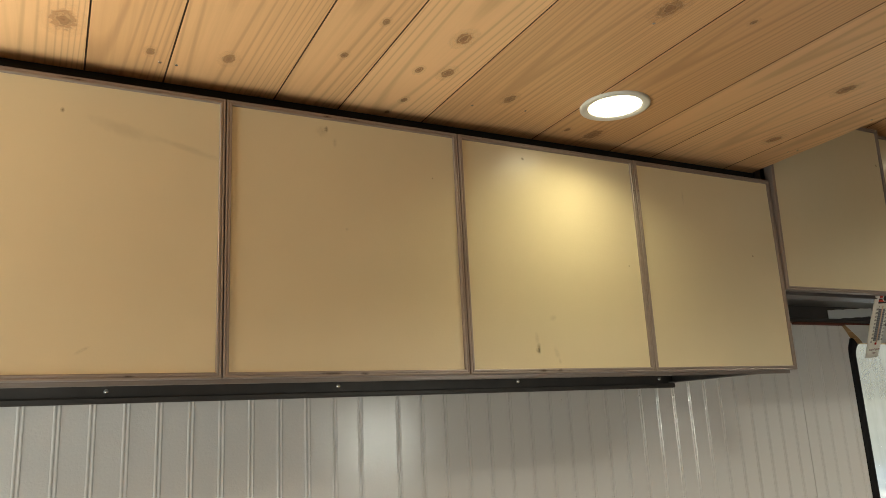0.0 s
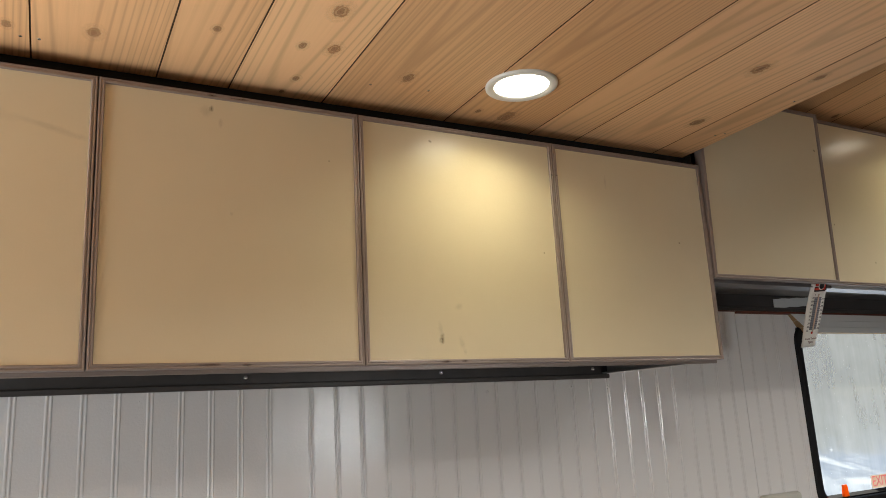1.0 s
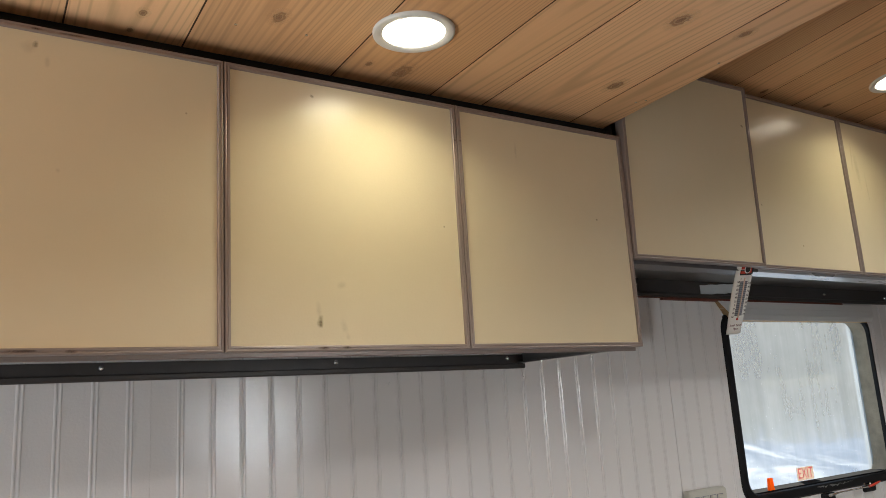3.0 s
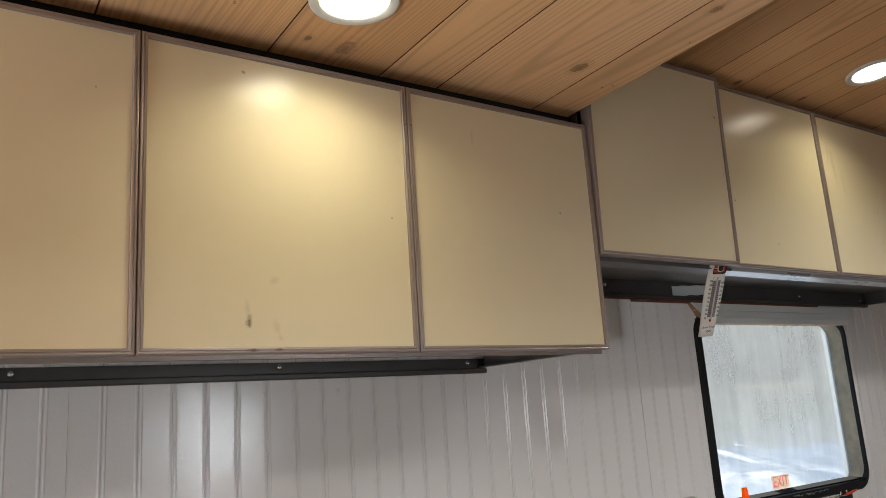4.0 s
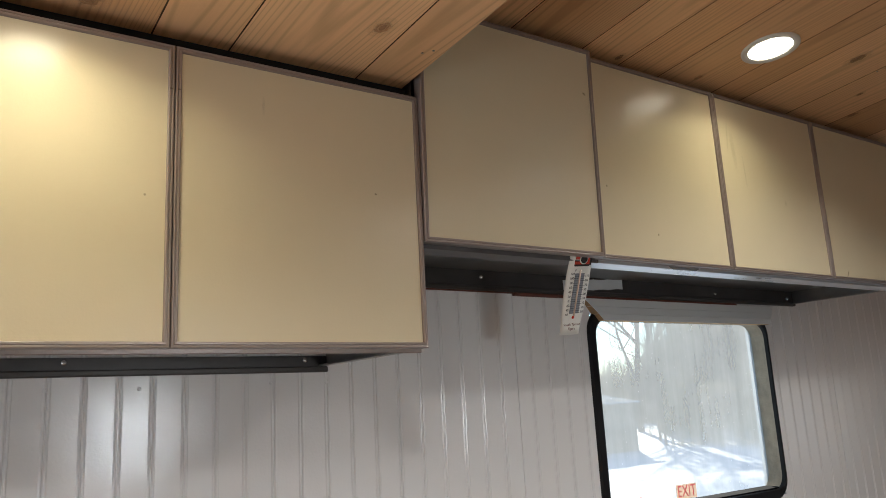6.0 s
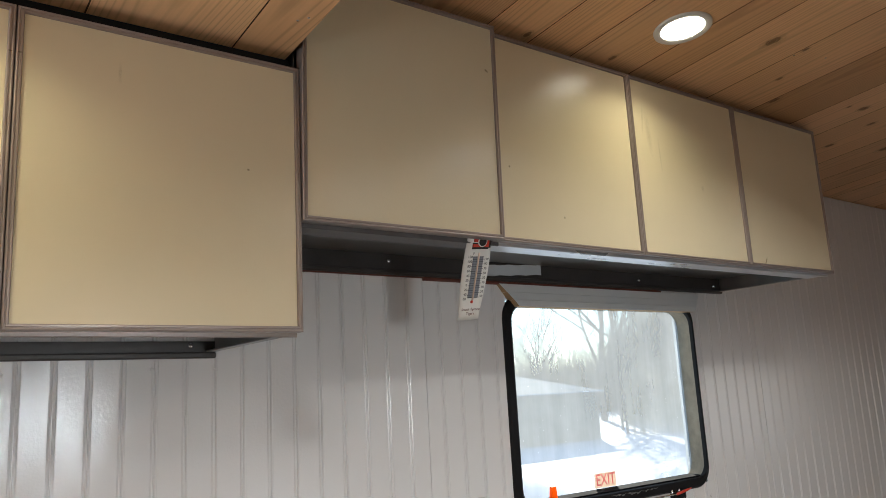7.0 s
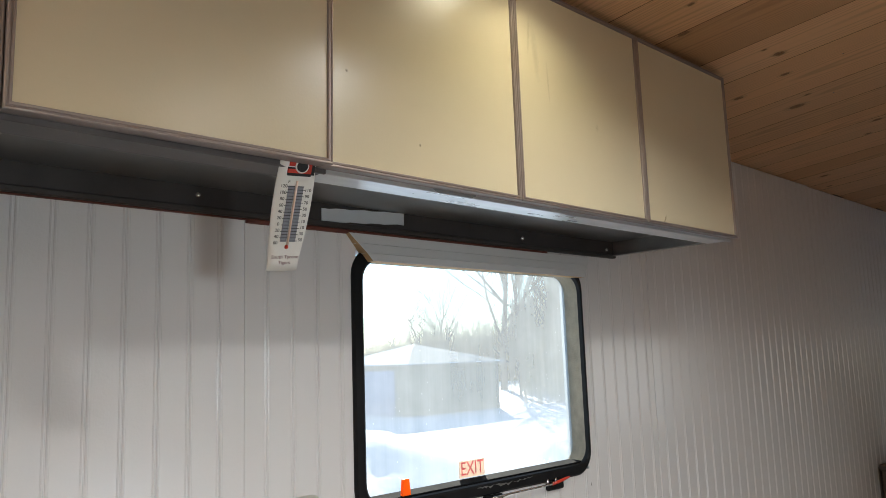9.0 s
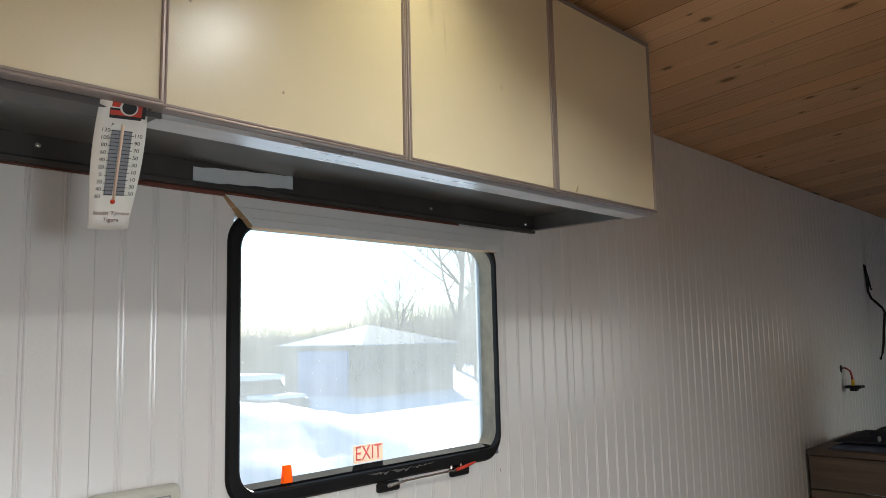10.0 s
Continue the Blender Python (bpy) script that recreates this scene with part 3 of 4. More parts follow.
def cabinet_door(parent, x0, x1, z0, z1, marks, at, swing=0.0, kick=0.0, tilt=0.0):
    """A cream laminate panel held in a mitred metal frame. marks: (x, z, wide, high, slot)."""
    w, h = x1 - x0, z1 - z0
    bm = bmesh.new()
    box(bm, (0.006, 0.0036, 0.006), (w - 0.006, 0.016, h - 0.006))
    door = part("door", bm, CREAM, parent)
    door.matrix_basis = pose(x0 - at[0], FRONT - at[1] + kick, z0 - at[2], tilt, 0, swing)
    for mx, mz, mw, mh, lean, slot in marks:
        if x0 < mx < x1:
            c, s = math.cos(radians(lean)), math.sin(radians(lean))
            bm = bmesh.new()
            mark(bm, (mx - x0, 0.0033, mz - z0), (mw * c, 0, mw * s), (-mh * s, 0, mh * c), 0)
            part("stain", bm, (STAIN, SMEAR, FLECKS)[slot - 1], door)
    swept_rail("frame_bar", (0, 0), (w, 0), (0, 1), door)
    swept_rail("frame_bar", (w, h), (0, h), (0, -1), door)
    swept_rail("frame_bar", (0, h), (0, 0), (1, 0), door)
    swept_rail("frame_bar", (w, 0), (w, h), (-1, 0), door)
    return door


def overhead_cabinet(xs, z0, z1, lip, first_metal, lip_metal, rail, label, marks, screws, ajar=()):
    at = ((xs[0] + xs[-1]) / 2, 1.2, z0)
    cab = tagged(thing("overhead_cabinet", at), label, "cabinet", "overhead cabinets along the wall")
    shift = Matrix.Translation([-c for c in at])

    def piece(name, bm, mat, text=""):
        bm.transform(shift)
        return part(name, bm, mat, cab, text)

    xa, xb = xs[0], xs[-1]
    for name, lo, hi in (("top_panel", (xa, FRONT + 0.021, z1 - 0.012), (xb, WALL_Y - 0.001, z1)), ("bottom_panel", (xa + 0.004, FRONT + lip, z0 + 0.036), (xb - 0.004, WALL_Y - 0.004, z0 + 0.040))):
        bm = bmesh.new()
        box(bm, lo, hi, 0.001)
        piece(name, bm, SHEET)
    for x in xs[1:-1]:
        bm = bmesh.new()
        box(bm, (x - 0.008, FRONT + 0.026, z0 + 0.041), (x + 0.008, FRONT + 0.10, z1 - 0.013))
        piece("divider", bm, SHEET)
    for x, out in ((xa + 0.001, 1), (xb - 0.003, -1)):
        bm = bmesh.new()
        box(bm, (x, FRONT + 0.021, z0 + 0.001), (x + 0.002, WALL_Y - 0.002, z1 - 0.013), 0.0005)
        lo, hi = sorted((x + 0.001, x + 0.001 + out * 0.016))
        box(bm, (lo, FRONT + 0.026, z0 - 0.002), (hi, WALL_Y - 0.002, z0 + 0.001), 0.0005)
        piece("end_panel", bm, SHEET)
    channel = [(0.0170, 0.0120), (0.0170, -0.0050), (0.0178, -0.0060), (0.0210, -0.0060), (0.0218, -0.0050), (0.0222, -0.0030), (lip - 0.0010, -0.0030), (lip, -0.0020), (lip, 0.0355), (lip - 0.0020, 0.0355), (lip - 0.0020, -0.0005), (0.0200, -0.0005), (0.0200, 0.0120)]
    # on the raised cabinet first_metal puts the door's shade into the colour
    for x0, x1, metal, text in ((xa + 0.003, xs[1] + 0.006, first_metal, "metal strip under the first door"), (xs[1] + 0.007, xb - 0.003, lip_metal, "scuffed metal strip under the doors")):
        bm = bmesh.new()
        ends = [[bm.verts.new((x, FRONT + y, z0 + z)) for y, z in channel] for x in (x0, x1)]
        for i in range(len(channel)):
            j = (i + 1) % len(channel)
            bm.faces.new((ends[0][i], ends[0][j], ends[1][j], ends[1][i]))
        bm.faces.new(ends[0][::-1]), bm.faces.new(ends[1])
        piece("lip", bm, metal, text)
    bm = bmesh.new()
    r0, r1 = rail
    box(bm, (xa + 0.003, WALL_Y - 0.006, r0), (xb - 0.003, WALL_Y - 0.002, r1 + 0.004), 0.0006)
    box(bm, (xa + 0.003, WALL_Y - 0.014, r0), (xb - 0.003, WALL_Y - 0.006, r0 + 0.010), 0.002)
    piece("wall_rail", bm, RAIL, "dark painted metal rail screwed to the wall")
    for x, z in screws:
        bm = bmesh.new()
        lathe(bm, [(0.0001, -0.0042), (0.0026, -0.0040), (0.0045, -0.0022), (0.0048, 0.0004)], (x, WALL_Y - 0.006, z), "y", 14)
        piece("screw", bm, CHROME, "bright domed screw")
    for k, (x, y) in enumerate(zip(xs, xs[1:])):
        swing, kick, tilt = ajar[k] if k < len(ajar) else (0, 0, 0)
        tuck = 0.009 if k and k <= len(ajar) else 0.0
        cabinet_door(cab, x + 0.0006 - tuck, y - 0.0006, z0, z1, marks, at, swing, kick, tilt)
    return cab


near_marks = [(0.710, 1.662, 0.005, 0.016, 4, 2), (0.7115, 1.646, 0.0055, 0.011, -12, 1), (0.7125, 1.643, 0.004, 0.007, 0, 1), (0.745, 1.697, 0.009, 0.006, 20, 3), (0.747, 1.640, 0.006, 0.012, 15, 3), (0.752, 1.626, 0.004, 0.005, 0, 2), (0.708, 1.968, 0.004, 0.003, -20, 1), (0.534, 1.914, 0.002, 0.002, 0, 1), (0.353, 1.968, 0.011, 0.012, 30, 2), (0.360, 1.972, 0.004, 0.006, 0, 1), (0.373, 1.952, 0.004, 0.008, 0, 2), (0.919, 1.793, 0.002, 0.002, 0, 1), (1.240, 1.830, 0.003, 0.002, 0, 1), (0.009, 1.948, 0.003, 0.004, 0, 1), (0.047, 1.643, 0.012, 0.003, 30, 2), (0.161, 1.916, 0.06, 0.006, -14, 2), (0.08, 1.932, 0.05, 0.012, -14, 2), (1.07, 1.935, 0.003, 0.018, 0, 2), (0.389, 1.82, 0.003, 0.003, 0, 2)]
far_marks = [(1.725, 1.902, 0.003, 0.003, 0, 1), (1.854, 1.821, 0.0025, 0.003, 0, 1), (2.128, 2.03, 0.010, 0.055, 6, 2), (2.112, 2.06, 0.004, 0.045, -6, 2), (2.160, 1.985, 0.003, 0.05, 3, 2), (2.521, 1.780, 0.003, 0.014, -32, 1), (1.671, 2.064, 0.005, 0.003, -30, 1), (2.30, 1.93, 0.006, 0.01, 0, 2)]
cab_near = overhead_cabinet([-0.895, -0.525, -0.155, 0.213, 0.582, 0.952, 1.3185], 1.607, 1.995, 0.030, TAUPE, TAUPE, (1.594, 1.619), "overhead cabinet, cream laminate doors in taupe metal frames, under dropped ceiling", near_marks, [(-0.30, 1.613), (0.10, 1.613), (0.492, 1.614), (0.885, 1.615), (1.273, 1.615)])
cab_far = overhead_cabinet([1.3180, 1.693, 2.073, 2.452, 2.833], 1.765, 2.152, 0.074, STRIP_SHADE, STRIP, (1.757, 1.802), "raised overhead cabinet, cream laminate doors in taupe metal frames, above window", far_marks, [(1.677, 1.786), (2.464, 1.781), (2.798, 1.778)], [(-0.9, -0.004, 1.4)])
RUST = soft_mark("brown_grime", (0.14, 0.075, 0.045), None, 0.75)
for x, z, long, high in ((-0.05, 1.6115, 0.020, 0.0022), (0.10, 1.6110, 0.010, 0.0018), (0.36, 1.6115, 0.026, 0.0020), (0.41, 1.6105, 0.008, 0.0026), (0.715, 1.6112, 0.012, 0.0026), (0.748, 1.6115, 0.008, 0.0024), (0.40, 1.9908, 0.020, 0.0018), (0.36, 1.9905, 0.008, 0.0022), (0.02, 1.9910, 0.018, 0.0016), (0.947, 1.9350, 0.0030, 0.0016), (0.957, 1.9355, 0.0030, 0.0016)):
    bm = bmesh.new()
    mark(bm, (x - 0.21175, FRONT - 0.0004 - 1.2, z - 1.607), (long, 0, 0), (0, 0, high), 0)
    part("grime", bm, RUST, cab_near, "brown grime on the metal edge")
bm = bmesh.new()
box(bm, (1.326, WALL_Y - 0.008, 1.7545), (1.763, WALL_Y - 0.001, 1.7565), 0.0005)
box(bm, (1.763, WALL_Y - 0.010, 1.7495), (2.55, WALL_Y - 0.001, 1.7565), 0.001)
tagged(finish("trim_wood", bm, RED_WOOD), "red brown wood edge showing below the cabinet rail", "trim", kind="structure")
bm = bmesh.new()
rows = []
for k in range(13):
    x = 1.912 + 0.0162 * k
    wave = 0.0009 * math.sin(k * 1.9)
    rows.append([bm.verts.new(p) for p in ((x, WALL_Y - 0.0075, 1.766 + 0.0010 * k + wave), (x, WALL_Y - 0.0075, 1.791 + 0.0009 * k - wave), (x, WALL_Y - 0.0062, 1.791 + 0.0009 * k - wave), (x, WALL_Y - 0.0062, 1.766 + 0.0010 * k + wave))])
for a, b in zip(rows, rows[1:]):
    for k in range(4):
        bm.faces.new((a[k], a[(k + 1) % 4], b[(k + 1) % 4], b[k]))
bm.faces.new(rows[0][::-1]), bm.faces.new(rows[-1])
tagged(finish("tape_strip", bm, TAPE), "pale grey tape strip stuck on the cabinet rail", "tape")

SCUFF = soft_mark("pale_paint_scuff", (0.62, 0.64, 0.64), None, 0.9)
for x, y, long, wide in ((2.235, 1.225, 0.028, 0.010), (2.10, 1.20, 0.012, 0.005), (2.31, 1.26, 0.010, 0.006)):
    bm = bmesh.new()
    mark(bm, (x - 2.0755, y - 1.2, 0.0356), (long, 0.004, 0), (0, wide, 0), 0)
    part("paint_scuff", bm, SCUFF, cab_far, "pale scraped paint on the underside")

# added black strips that paint the shade between cabinet tops and ceiling boards
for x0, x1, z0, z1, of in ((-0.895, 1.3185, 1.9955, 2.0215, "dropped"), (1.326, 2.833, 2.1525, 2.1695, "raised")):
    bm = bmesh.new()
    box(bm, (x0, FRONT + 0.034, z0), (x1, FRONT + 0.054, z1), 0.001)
    tagged(finish("trim_gap_shade", bm, RUBBER_OR_SHADE), "added dark strip for the shade between cabinet top and " + of + " ceiling", "trim", kind="structure")

# white strip over the window, mitred ends, with raw edges
bm = bmesh.new()
for y0, y1, top, foot in ((1.360, 1.354, 1.751, 1.732), (1.354, 1.348, 1.7315, 1.714), (1.348, 1.346, 1.7135, 1.699)):
    def edge(z, right):
        t = (1.751 - z) / 0.051
        return 2.712 - 0.044 * t if right else 1.968 + 0.044 * t
    quad = [(edge(top, 0), y0, top), (edge(top, 1), y0, top), (edge(foot, 1), y1, foot), (edge(foot, 0), y1, foot)]
    front = [bm.verts.new(p) for p in quad]
    back = [bm.verts.new((x, WALL_Y - 0.001, z)) for x, y, z in quad]
    bm.faces.new(front)
    bm.faces.new(back[::-1])
    for i in range(4):
        f = bm.faces.new((front[i], front[(i + 1) % 4], back[(i + 1) % 4], back[i]))
        f.material_index = 1 if i in (3, 2) and (i == 3 or foot < 1.70) else 0
trim_head = tagged(finish("trim_head", bm, [TRIM_WHITE, RAW_WOOD]), "white vinyl strip over the window with a raw tan edge", "trim", kind="structure")


# ---- lights ----
def ceiling_light(x, y, z, lean=0.0):
    lamp = tagged(thing("ceiling_light"), "round white recessed ceiling light, switched on", "ceiling light", "recessed ceiling lights")
    bm = bmesh.new()
    lathe(bm, [(0.0425, 0.004), (0.0425, -0.0015), (0.0440, -0.0028), (0.0530, -0.0040), (0.0555, -0.0030), (0.0560, 0.0000), (0.0560, 0.004)], (0, 0, 0), sides=56)
    part("trim_ring", bm, LAMP_WHITE, lamp)
    bm = bmesh.new()
    rings = lathe(bm, [(0.0425, -0.0012), (0.030, -0.0016), (0.012, -0.0018)], (0, 0, 0), sides=56)
    bm.faces.new(rings[-1])
    part("lens", bm, LENS, lamp, "glowing diffuser")
    lamp.matrix_basis = pose(x, y, z, lean, 0, 0)
    return lamp


WARM, PALE = (1.0, 0.91, 0.64), (0.98, 0.96, 0.96)


def downlight_or_fill(x, y, z, lean=0.0, share=1.0, spread=140.0, tint=WARM):
    """The light that one recessed fitting throws down, narrower than a bare diffuser's; one is added fill."""
    glow = new("downlight_or_fill", bpy.data.lights.new("downlight_or_fill", "AREA"))
    glow.data.shape, glow.data.size, glow.data.spread = "DISK", 0.082, radians(spread)
    glow.data.energy, glow.data.color = LAMP_WATTS * share, tint
    glow.matrix_world = pose(x, y, z, lean, 0, 0) @ pose(0, 0, -0.0032)


lamp_a = ceiling_light(0.798, 0.892, 2.0215)
downlight_or_fill(0.798, 0.892, 2.0215)
downlight_or_fill(0.76, 0.18, 2.0215, 0, 7.5, 144.0, PALE)
# the fitting at x 6.10 is added, out of view, to brighten the far end
for x, y in ((2.062, 0.877), (2.05, -0.20), (2.17, 0.32), (3.32, -0.15), (6.10, -0.20)):
    lean = -5.7 if y > 0.7 else 5.7 if y < 0 else 0
    copy_thing(lamp_a, pose(x, y, roof(y) - 0.0008, lean, 0, 0))
    downlight_or_fill(x, y, roof(y) - 0.0008, lean, 1.0 if y > 0.7 else 8.0 if 2.1 < x < 3 else 4.0 if x < 3 else 3.0 if x < 5 else 1.0, 140.0 if y > 0.7 else 144.0, WARM if y > 0.7 else PALE)
copy_thing(lamp_a, pose(0.76, 0.18, 2.0215))


# ---- thermometer ----
def thermometer(m):
    th = tagged(thing("thermometer"), "white plastic advertising thermometer hanging from the cabinet door", "thermometer")
    high, wide = 0.150, 0.050
    bm = bmesh.new()
    rows = []
    for k in range(13):
        t = k / 12
        w = wide / 2 * (0.80 + 0.20 * math.sin(math.pi * min(1, 0.14 + t * 0.95)))
        z = -high * t
        rows.append([bm.verts.new((s * w, -0.0022 * (1 - (s * s)) + d, z)) for s, d in ((-1, 0), (-0.6, 0), (0, 0), (0.6, 0), (1, 0), (1, 0.0014), (0, 0.0014), (-1, 0.0014))])
    for a, b in zip(rows, rows[1:]):
        for k in range(8):
            bm.faces.new((a[k], a[(k + 1) % 8], b[(k + 1) % 8], b[k])).smooth = k < 4
    bm.faces.new(rows[0][::-1])
    bm.faces.new(rows[-1])
    part("plate", bm, PLASTIC, th)
    f = -0.0032
    boxed("scale_block", (-0.0098, f, -0.1110), (-0.0018, f + 0.0006, -0.0395), GREY_PRINT, th)
    boxed("scale_block", (0.0018, f, -0.1110), (0.0098, f + 0.0006, -0.0395), GREY_PRINT, th)
    for side, shift in ((-1, 0.0), (1, 0.5)):
        for k in range(18):
            z = -0.0402 - 0.0041 * k
            long = k % 2 == (0 if side < 0 else 1)
            x0, x1 = sorted((side * 0.0018, side * (0.0118 if long else 0.0102)))
            boxed("scale_line", (x0, f - 0.0003, z - 0.00035), (x1, f, z + 0.00035), BLACK, th)
    bm = bmesh.new()
    tube(bm, [(0, f - 0.0006, -0.033), (0, f - 0.0006, -0.115)], 0.0014, 8)
    part("tube", bm, PINK, th, "pale glass tube")
    bm = bmesh.new()
    lathe(bm, [(0.0001, -0.0028), (0.0018, -0.0021), (0.0025, 0), (0.0018, 0.0021), (0.0001, 0.0028)], (0, f + 0.0010, -0.1180), sides=14)
    part("bulb", bm, RED, th, "red bulb")
    for k, word in enumerate(("120", "100", "80", "60", "40", "20", "0", "20", "40", "60")):
        lettering("number", word, 0.0058, BLACK, th, pose(-0.0158, f - 0.0001, -0.0402 - 0.0082 * k * 0.98, 90, 0, 0))
    for k, word in enumerate(("110", "90", "70", "50", "30", "10", "10", "30", "50")):
        lettering("number", word, 0.0058, BLACK, th, pose(0.0160, f - 0.0001, -0.0443 - 0.0082 * k * 0.98, 90, 0, 0))
    lettering("letter", "F", 0.0055, BLACK, th, pose(-0.010, f - 0.0001, -0.0345, 90, 0, 0))
    lettering("lettering", "South Tyrone", 0.0064, DARK_RED, th, pose(0, f + 0.0002, -0.1310, 90, 0, 0))
    lettering("lettering", "Tigers", 0.0064, DARK_RED, th, pose(0, f + 0.0002, -0.1385, 90, 0, 0))
    # emblem: black and red bands with a round grey crest
    for name, lo, hi, mat in (("band", (-0.0135, -0.0270), (0.0165, -0.0235), BLACK), ("band", (-0.0135, -0.0235), (0.0165, -0.0185), RED), ("band", (-0.0135, -0.0185), (0.0120, -0.0165), BLACK), ("band", (0.0165, -0.0250), (0.0205, -0.002), BLACK), ("band", (0.0125, -0.0185), (0.0165, -0.002), RED), ("band", (-0.0120, -0.0150), (-0.0040, -0.002), RED)):
        boxed(name, (lo[0], f - 0.0002, lo[1]), (hi[0], f + 0.0020, hi[1]), mat, th)
    bm = bmesh.new()
    r = lathe(bm, [(0.0088, 0.0012), (0.0088, -0.0006), (0.0076, -0.0009)], (0.0035, f, -0.0145), "y", 24)
    bm.faces.new(r[-1])
    part("crest", bm, PLASTIC, th)
    bm = bmesh.new()
    r = lathe(bm, [(0.0070, -0.0004), (0.0070, -0.0013)], (0.0035, f, -0.0145), "y", 20)
    bm.faces.new(r[-1])
    part("crest_centre", bm, BLACK, th)
    th.matrix_basis = m
    return th


thermometer(pose(1.6560, 1.0400, 1.7775, 24, -4.5, 0) @ Matrix.Diagonal((1.14, 1, 1.03, 1)))

# ---- fittings of the wall and window ----
exit_sign = tagged(thing("exit_sticker", (2.331, GLASS_Y - 0.0012, 1.281)), "small cream sticker with red letters on the window glass", "sticker")
boxed("sticker_sheet", (-0.0385, 0, -0.0175), (0.0385, 0.0008, 0.0175), STICKER, exit_sign)
word = lettering("lettering", "EXIT", 0.040, STICKER_RED, exit_sign, pose(0, -0.0004, 0, 90, 0, 0) @ Matrix.Diagonal((0.86, 1, 1, 1)))
bm = bmesh.new()
low = [bm.verts.new(p) for p in ((-0.0098, -0.004, 0), (0.0098, -0.004, 0), (0.0098, 0.004, 0), (-0.0098, 0.004, 0))]
top = [bm.verts.new(p) for p in ((-0.0072, -0.003, 0.030), (0.0072, -0.003, 0.030), (0.0072, 0.003, 0.030), (-0.0072, 0.003, 0.030))]
bm.faces.new(top), bm.faces.new(low[::-1])
for k in range(4):
    bm.faces.new((low[k], low[(k + 1) % 4], top[(k + 1) % 4], top[k]))
tab = finish("orange_tab", bm, ORANGE)
tab.location = (2.102, 1.376, 1.2627)
tagged(tab, "small orange plastic tab standing on the window rubber", "tab")

latch = tagged(thing("window_latch", (2.45, WALL_Y, 1.23)), "steel release bar with a red grip below the window", "window latch")
for x in (2.330, 2.535):
    boxed("bracket", (x - 0.028 - 2.45, -0.012, -0.016), (x + 0.028 - 2.45, 0, 0.002), RUBBER_OR_SHADE, latch, 0.003)
bm = bmesh.new()
tube(bm, [(-0.128, -0.008, -0.003), (-0.126, -0.017, -0.003), (-0.120, -0.019, -0.002), (-0.08, -0.019, 0.0), (0.06, -0.019, 0.0), (0.075, -0.018, 0.001)], [0.0042, 0.0042, 0.0036, 0.0021, 0.0021, 0.0021], 8)
part("bar", bm, CHROME, latch, "steel rod")
bm = bmesh.new()
tube(bm, [(0.062, -0.019, 0.0), (0.085, -0.020, 0.003), (0.108, -0.021, 0.007), (0.122, -0.021, 0.009)], [0.0034, 0.0038, 0.003, 0.0015], 8)
part("grip", bm, RED, latch, "red grip")
for x in (0.058, 0.088):
    bm = bmesh.new()
    lathe(bm, [(0.0034, 0.001), (0.0034, 0.007), (0.0022, 0.010), (0.0001, 0.0105)], (x, -0.008, 0), sides=12)
    part("bolt", bm, CHROME, latch)

# worn patches where the paint has peeled from the rubber
random.seed(11)
bm = bmesh.new()
edge = []
for k in range(34):
    x = 2.275 + 0.0055 * k
    fade = math.sin(math.pi * k / 33) ** 0.5
    edge.append((x, 1.2535 - 0.0035 * fade * random.random(), 1.2535 - fade * random.uniform(0.001, 0.0085)))
for (xa, ta, ba), (xb, tb, bb) in zip(edge, edge[1:]):
    bm.faces.new([bm.verts.new(p) for p in ((xa, WALL_Y - 0.0099, ba), (xb, WALL_Y - 0.0099, bb), (xb, WALL_Y - 0.0099, tb), (xa, WALL_Y - 0.0099, ta))])
bmesh.ops.remove_doubles(bm, verts=bm.verts[:], dist=0.00005)
window_part("worn_patch", bm, SHEET, "bare grey patches where the black has peeled")

switch_box = tagged(thing("switch_box", (1.825, WALL_Y, 1.255)), "beige plastic switch box with a row of rockers on the wall", "switch")
boxed("housing", (-0.068, -0.026, -0.044), (0.068, 0, 0.042), BEIGE, switch_box, 0.009, "", 3)
for k in range(4):
    boxed("rocker_slot", (-0.0525 + 0.026 * k, -0.0268, -0.0365), (-0.0275 + 0.026 * k, -0.0225, 0.0285), GREY_PRINT, switch_box, 0.002)
    boxed("rocker", (-0.050 + 0.026 * k, -0.031, -0.034), (-0.030 + 0.026 * k, -0.024, 0.026), BEIGE, switch_box, 0.003)


def wall_hole(x, z, r=0.004):
    bm = bmesh.new()
    rr = lathe(bm, [(r, 0.001), (r * 1.1, -0.0006), (r * 0.7, -0.0004)], (x, WALL_Y, z), "y", 10)
    bm.faces.new(rr[-1])
    return tagged(finish("screw_hole", bm, BLACK), "small dark screw hole in the white wall panel", "hole", "screw holes")


for x, z in ((2.590, 1.207), (2.684, 1.205), (2.44, 1.195), (2.33, 1.192)):
    wall_hole(x, z)

# white cover pieces and nail heads along the top of the panels
for x, z in ((0.018, 1.577), (0.317, 1.580), (0.862, 1.575), (0.995, 1.574), (1.212, 1.578), (1.316, 1.576)):
    bm = bmesh.new()
    lathe(bm, [(0.0001, -0.0020), (0.0028, -0.0014), (0.0036, 0.0006)], (x, WALL_Y, z), "y", 10)
    tagged(finish("nail_head", bm, WHITE), "nail head painted over on the white panel", "nail", "painted nail heads")

# chipped top edge of the panels at the far end
random.seed(19)
